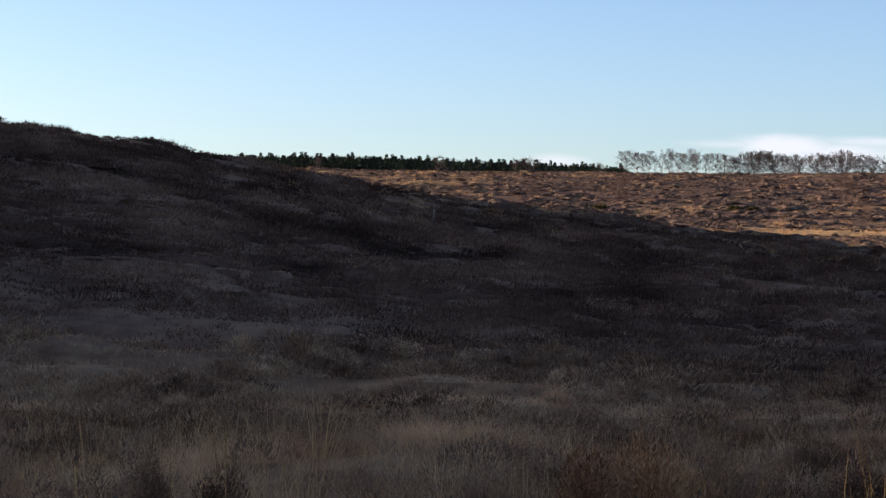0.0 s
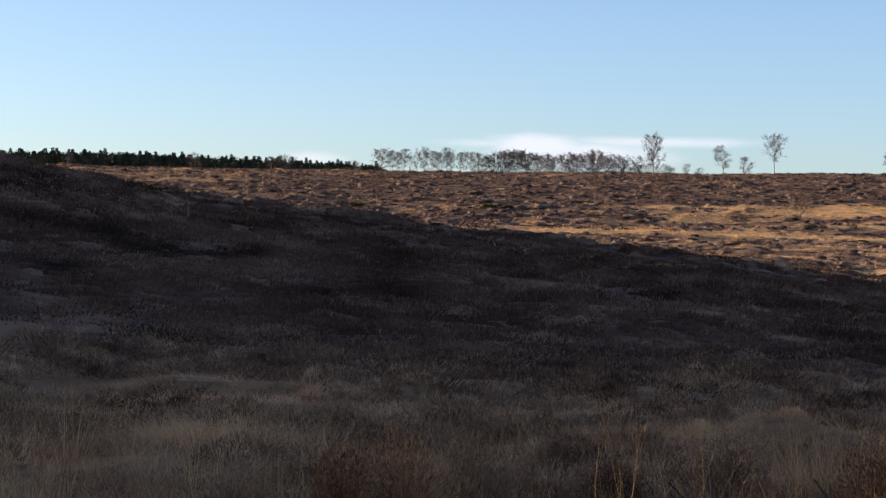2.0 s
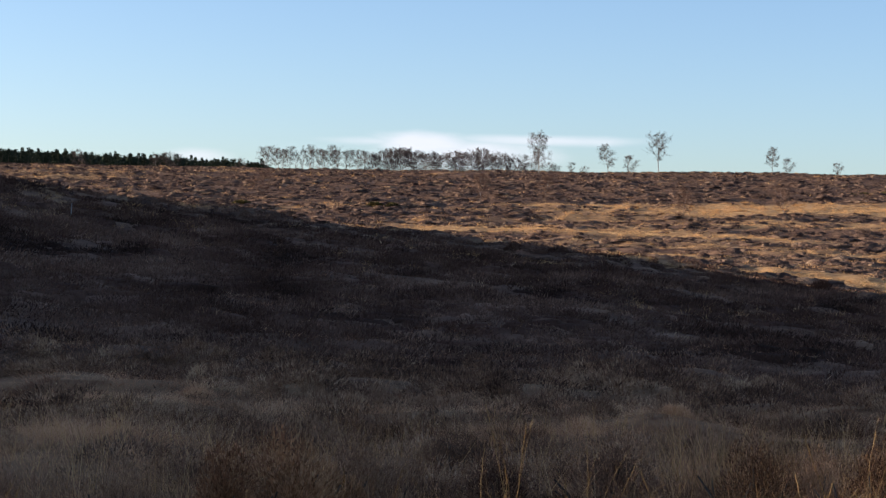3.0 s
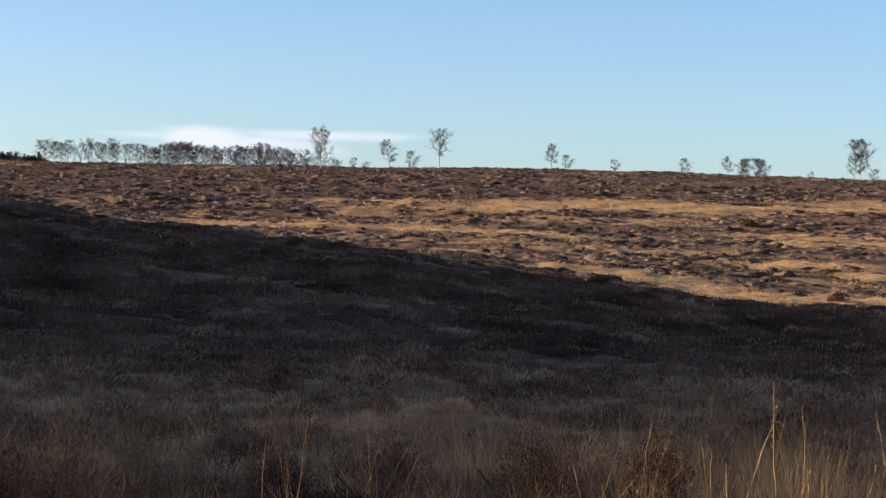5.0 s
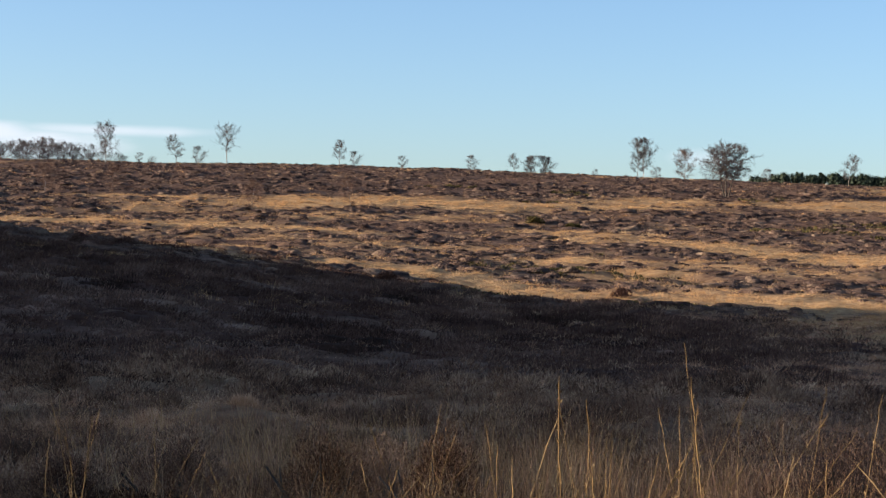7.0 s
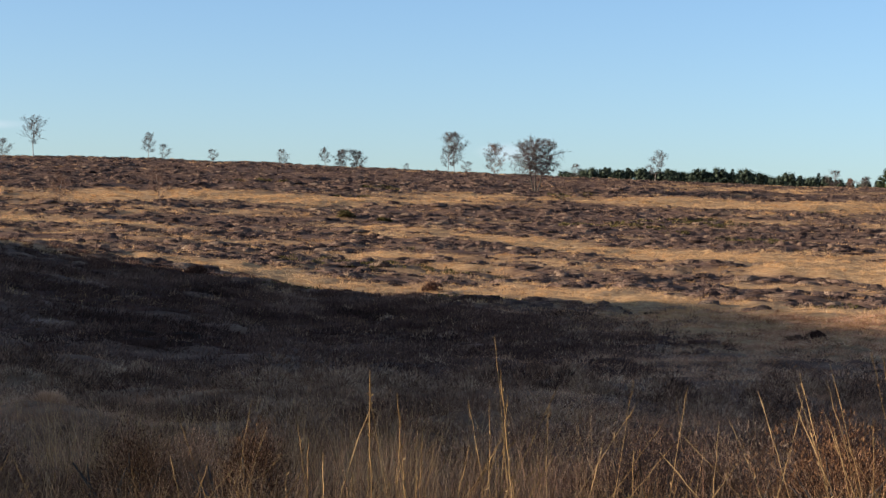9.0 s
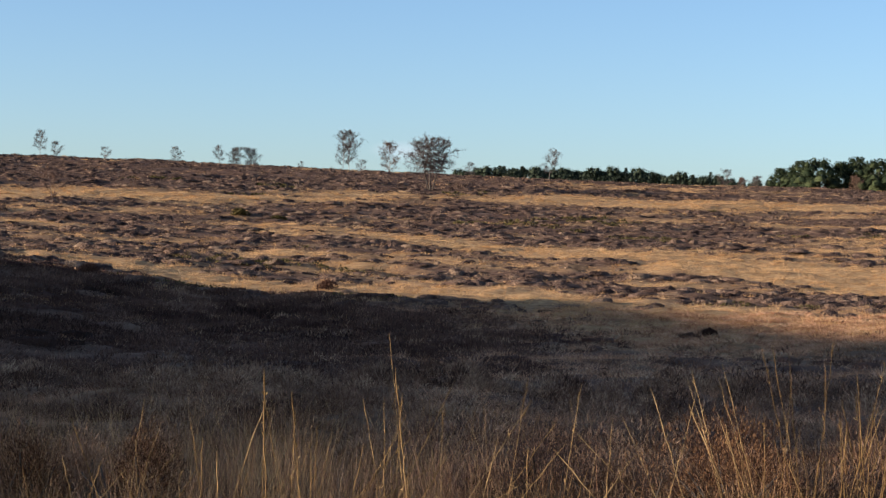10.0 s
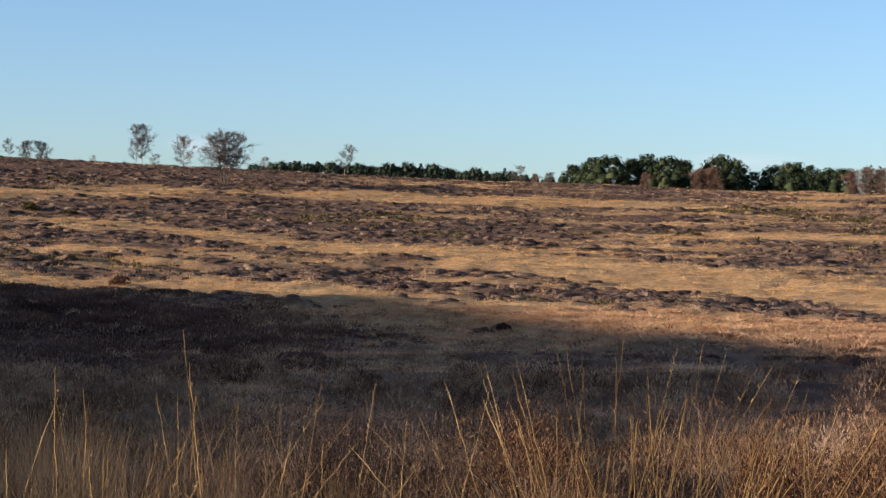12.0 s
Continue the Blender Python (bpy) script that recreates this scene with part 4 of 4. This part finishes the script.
# taller bushes standing out of the grass, by heading, height of the top, distance and half width
for i, (az, up, dd, wide, gold) in enumerate(((-8.25, -5.6, 8.6, 0.16, 0), (-6.2, -5.6, 8.8, 0.2, 0), (1.3, -5.6, 9.0, 0.24, 0), (5.75, -4.95, 8.8, 0.34, 1), (4.5, -5.5, 8.4, 0.2, 1), (7.3, -5.4, 9.2, 0.2, 1),
                                              (8.2, -5.1, 10.2, 0.26, 0), (15.35, -4.7, 10.4, 0.3, 0), (19.3, -4.6, 9.8, 0.3, 2), (21.2, -4.8, 10, 0.3, 0), (22.7, -4.6, 9.6, 0.26, 2), (12.2, -5.3, 9.4, 0.3, 0), (-2.6, -5.3, 14, 0.5, 0), (11.0, -4.6, 15, 0.5, 0), (49.7, -3.9, 8.8, 0.42, 2), (48.2, -4.4, 8.8, 0.34, 2), (34.6, -4.3, 10.5, 0.4, 0), (39.7, -4.05, 9.4, 0.42, 2), (36.6, -4.35, 10.0, 0.36, 0), (50.2, -3.6, 7.6, 0.45, 2), (46.6, -4.4, 9.0, 0.3, 2))):
    x, y, z = spot(az, dd)
    bush("heather_bush", x, y, wide, max(0.25, 1.5 + dd * math.tan(radians(up)) - z), 0.021 if gold == 1 else 0.0135, 9500, (M_HEATH if az > 30 else M_HEATH_NEAR, M_GOLD, M_RUST)[gold], 330 + i,
         "golden rust-brown dry heather bush in the grass" if gold == 1 else "rust-brown heather bush with dry seed heads" if gold else "dark heather bush standing out of dry grass", "heather bush", "heather bushes close by", 0.17)

# pale tufts of dead grass lying in the shade
for i, (az, dd, wide, tall) in enumerate(((3.2, 29, 0.34, 0.14), (14.6, 21, 0.3, 0.22), (17.2, 24, 0.22, 0.15), (-9.5, 31, 0.4, 0.12), (38.9, 74, 0.5, 0.2))):
    x, y = polar(az, dd)
    bush("dead_grass_tuft", x, y, wide, tall, 0.05, 900, M_DULL, 280 + i, "pale flattened tuft of dead grass in the shade", "grass tuft", "pale dead tufts", 0.06)
# pale stake on the shaded spur
x, y, z = spot(-0.3, 92)
g = np.random.default_rng(5)
stake = new("wooden_stake")
stake.location = (x, y, z)
v, f = tube(*limb(g, (0, 0, -0.2), (0.06, 0, 1), 0.75, 0.03, 0.022, 0.05, 0, 4), 8)
part("post", v, f, M_STAKE, stake)
tagged(stake, "weathered pale wooden stake in dark heather", "stake")

# ---------------------------------------------------------------- tall grass close to the camera


def tussock(az, d, culms, seed, label, bow=-0.45, plump=1.0, leaves=130):
    """Tall moor grass: bowed culms with seed heads, and a base of leaf blades."""
    g = np.random.default_rng(seed)
    ob = new("grass_tussock")
    x, y, z = spot(az, d)
    ob.location = (x, y, z)
    for number, (top, lean) in enumerate(culms):
        tall = max(0.25, 1.5 + d * math.tan(radians(top)) - z)
        a = g.uniform(0, 6.28)
        start = np.array([np.cos(a), np.sin(a), 0]) * g.uniform(0.0, 0.16) * min(number, 1)
        side = np.array([math.cos(radians(az)), -math.sin(radians(az)), 0])
        way = side * lean + np.array([0, 0, 1]) + g.normal(0, 0.05, 3) * min(number, 1)
        pts, rad = limb(g, start - [0, 0, 0.05], way, (tall + 0.05) * math.sqrt(1 + lean * lean), 0.00078, 0.0003, 0.1, bow, 9)
        v, f = tube(pts, rad, 4)
        culm = part("culm", v, f, M_CULM, ob)
        fine = np.linspace(0.62, 1.0, 15) * 8
        k = np.minimum(fine.astype(int), 7)
        at = pts[k] + (pts[k + 1] - pts[k]) * (fine - k)[:, None] + g.normal(0, 0.0012, (15, 3))
        v, f = tube(at, np.append(g.uniform(0.0005, 0.0019, 14), 0.0003) * (g.choice((0.4, 0.55, 0.7, 0.95)) if number else plump), 5)
        grains = int(16 + 12 * (plump > 1) * (number == 0))
        spot_at = at[g.integers(0, 14, grains)]
        out = g.normal(0, 1, (grains, 3)) * 0.45 + [0, 0, 1]
        out *= (g.uniform(0.006, 0.018, grains) / np.linalg.norm(out, axis=1))[:, None]
        flat = np.cross(out, g.normal(0, 1, (grains, 3)))
        flat *= (g.uniform(0.0008, 0.0016, grains) * (1.6 if plump > 1 and number == 0 else 1.0) / (np.linalg.norm(flat, axis=1) + 1e-9))[:, None]
        husk = np.stack([spot_at, spot_at + out * 0.55 + flat, spot_at + out, spot_at + out * 0.55 - flat], 1).reshape(-1, 3)
        q = np.arange(grains)[:, None] * 4
        v, f = gather([(v, f), (husk, np.concatenate([q + [0, 1, 2], q + [0, 2, 3]]))])
        part("seed_head", v, f, M_CULM, culm, smooth=False)
    k = leaves if d < 6 else leaves // 2
    pieces = []
    for _ in range(k):
        a = g.uniform(0, 6.28)
        start = np.array([np.cos(a), np.sin(a), 0]) * g.uniform(0, 0.2) - [0, 0, 0.05]
        h = g.uniform(0.3, 0.95)
        pts, rad = limb(g, start, (np.cos(a) * 0.22 + g.normal(0, 0.12), np.sin(a) * 0.22 + g.normal(0, 0.12), 1), h, 0.0009, 0.0003, 0.25, -0.6, 5)
        pieces.append(tube(pts, rad, 3))
    v, f = gather(pieces)
    part("leaf_tuft", v, f, M_BLADE, ob, "dry arching grass leaves")
    return tagged(ob, label, "grass tussock", "tall grass close by")


TALL = "tall golden moor grass with thin seed heads"
random.seed(4)
for i, (az, d, n, hi) in enumerate(((-11.0, 6.6, 2, -5.6), (-7.8, 6.4, 3, -5.2), (-5.0, 6.2, 4, -5.1), (-1.5, 6.6, 2, -5.6), (4.5, 6.6, 3, -5.4), (8.5, 6.4, 3, -5.0), (12.6, 6.2, 5, -3.7), (15.0, 6.4, 5, -4.4),
                                (18.5, 6.0, 5, -4.4), (21.5, 5.8, 6, -4.0), (24.0, 5.6, 6, -3.9), (27.6, 5.2, 4, -4.4), (31.0, 5.0, 4, -4.4), (33.0, 5.2, 4, -4.6), (42.6, 4.7, 5, -3.6), (44.0, 4.7, 6, -3.6),
                                (45.4, 4.6, 6, -3.8), (46.9, 4.6, 5, -4.0), (22.6, 6.4, 4, -4.3), (25.0, 6.2, 5, -4.1), (26.9, 6.4, 4, -4.6), (28.4, 6.0, 5, -4.6), (30.2, 6.2, 5, -4.4), (34.2, 6.2, 3, -4.8), (36.6, 6.4, 3, -4.6),
                                (43.3, 5.8, 5, -3.9), (46.1, 5.8, 4, -4.0), (40.6, 6.0, 3, -4.6), (48.0, 5.8, 4, -4.2))):
    culms = [(hi - random.uniform(0, 1) ** 0.9 * 2.4, random.choice((random.uniform(-0.12, 0.2), random.uniform(-0.1, 0.16), random.uniform(-0.3, 0.5)))) for _ in range(int(n * 1.3))]
    tussock(az, d, culms, 300 + i, TALL, leaves=130)
# the tallest clumps: heading low on the culm, height of the tip in degrees, lean
for i, (az, up, lean) in enumerate(((40.30, -2.86, -0.27), (41.16, -2.47, -0.17), (41.90, -2.18, -0.21), (41.85, -1.99, -0.07), (42.41, -1.95, 0.17), (42.36, -2.60, 0.06), (43.00, -2.27, 0.20), (43.77, -2.20, 0.25),
                                    (44.50, -2.27, 0.16), (44.09, -2.58, 0.53), (45.80, -2.66, 0.28), (45.89, -3.17, 0.66), (46.06, -3.06, 0.41), (47.37, -2.38, 0.49), (48.02, -2.78, 0.46), (37.92, -3.47, 0.22),
                                    (26.31, -3.18, -0.03), (26.28, -3.93, -0.21), (27.74, -3.79, -0.03), (29.93, -3.11, -0.17), (30.24, -2.16, -0.15), (29.85, -3.31, 0.43), (31.21, -3.40, 0.43), (33.62, -3.37, 0.21),
                                    (34.79, -3.40, 0.13), (32.31, -4.06, 0.56), (38.69, -4.06, -0.74), (-6.0, -4.68, 0.03), (-6.9, -4.75, 0.1), (-2.9, -5.6, 0.55), (-9.9, -4.6, -0.05))):
    d = random.uniform(4.5, 5.1)
    drop = math.degrees(math.atan(1.4 / d)) - 6.84
    golden = az < 28 and up > -3.8 or az == 29.93
    culms = [(up, lean)] + [(up - random.uniform(0.5, 2.2), lean + random.uniform(-0.2, 0.2)) for _ in range(3 if az > 41 or golden else 1)]
    tussock(az - lean * drop, d, culms, 400 + i, "tall golden moor grass with a plump seed head" if golden else TALL, bow=-0.06, plump=1.25 if golden else 0.55, leaves=40)
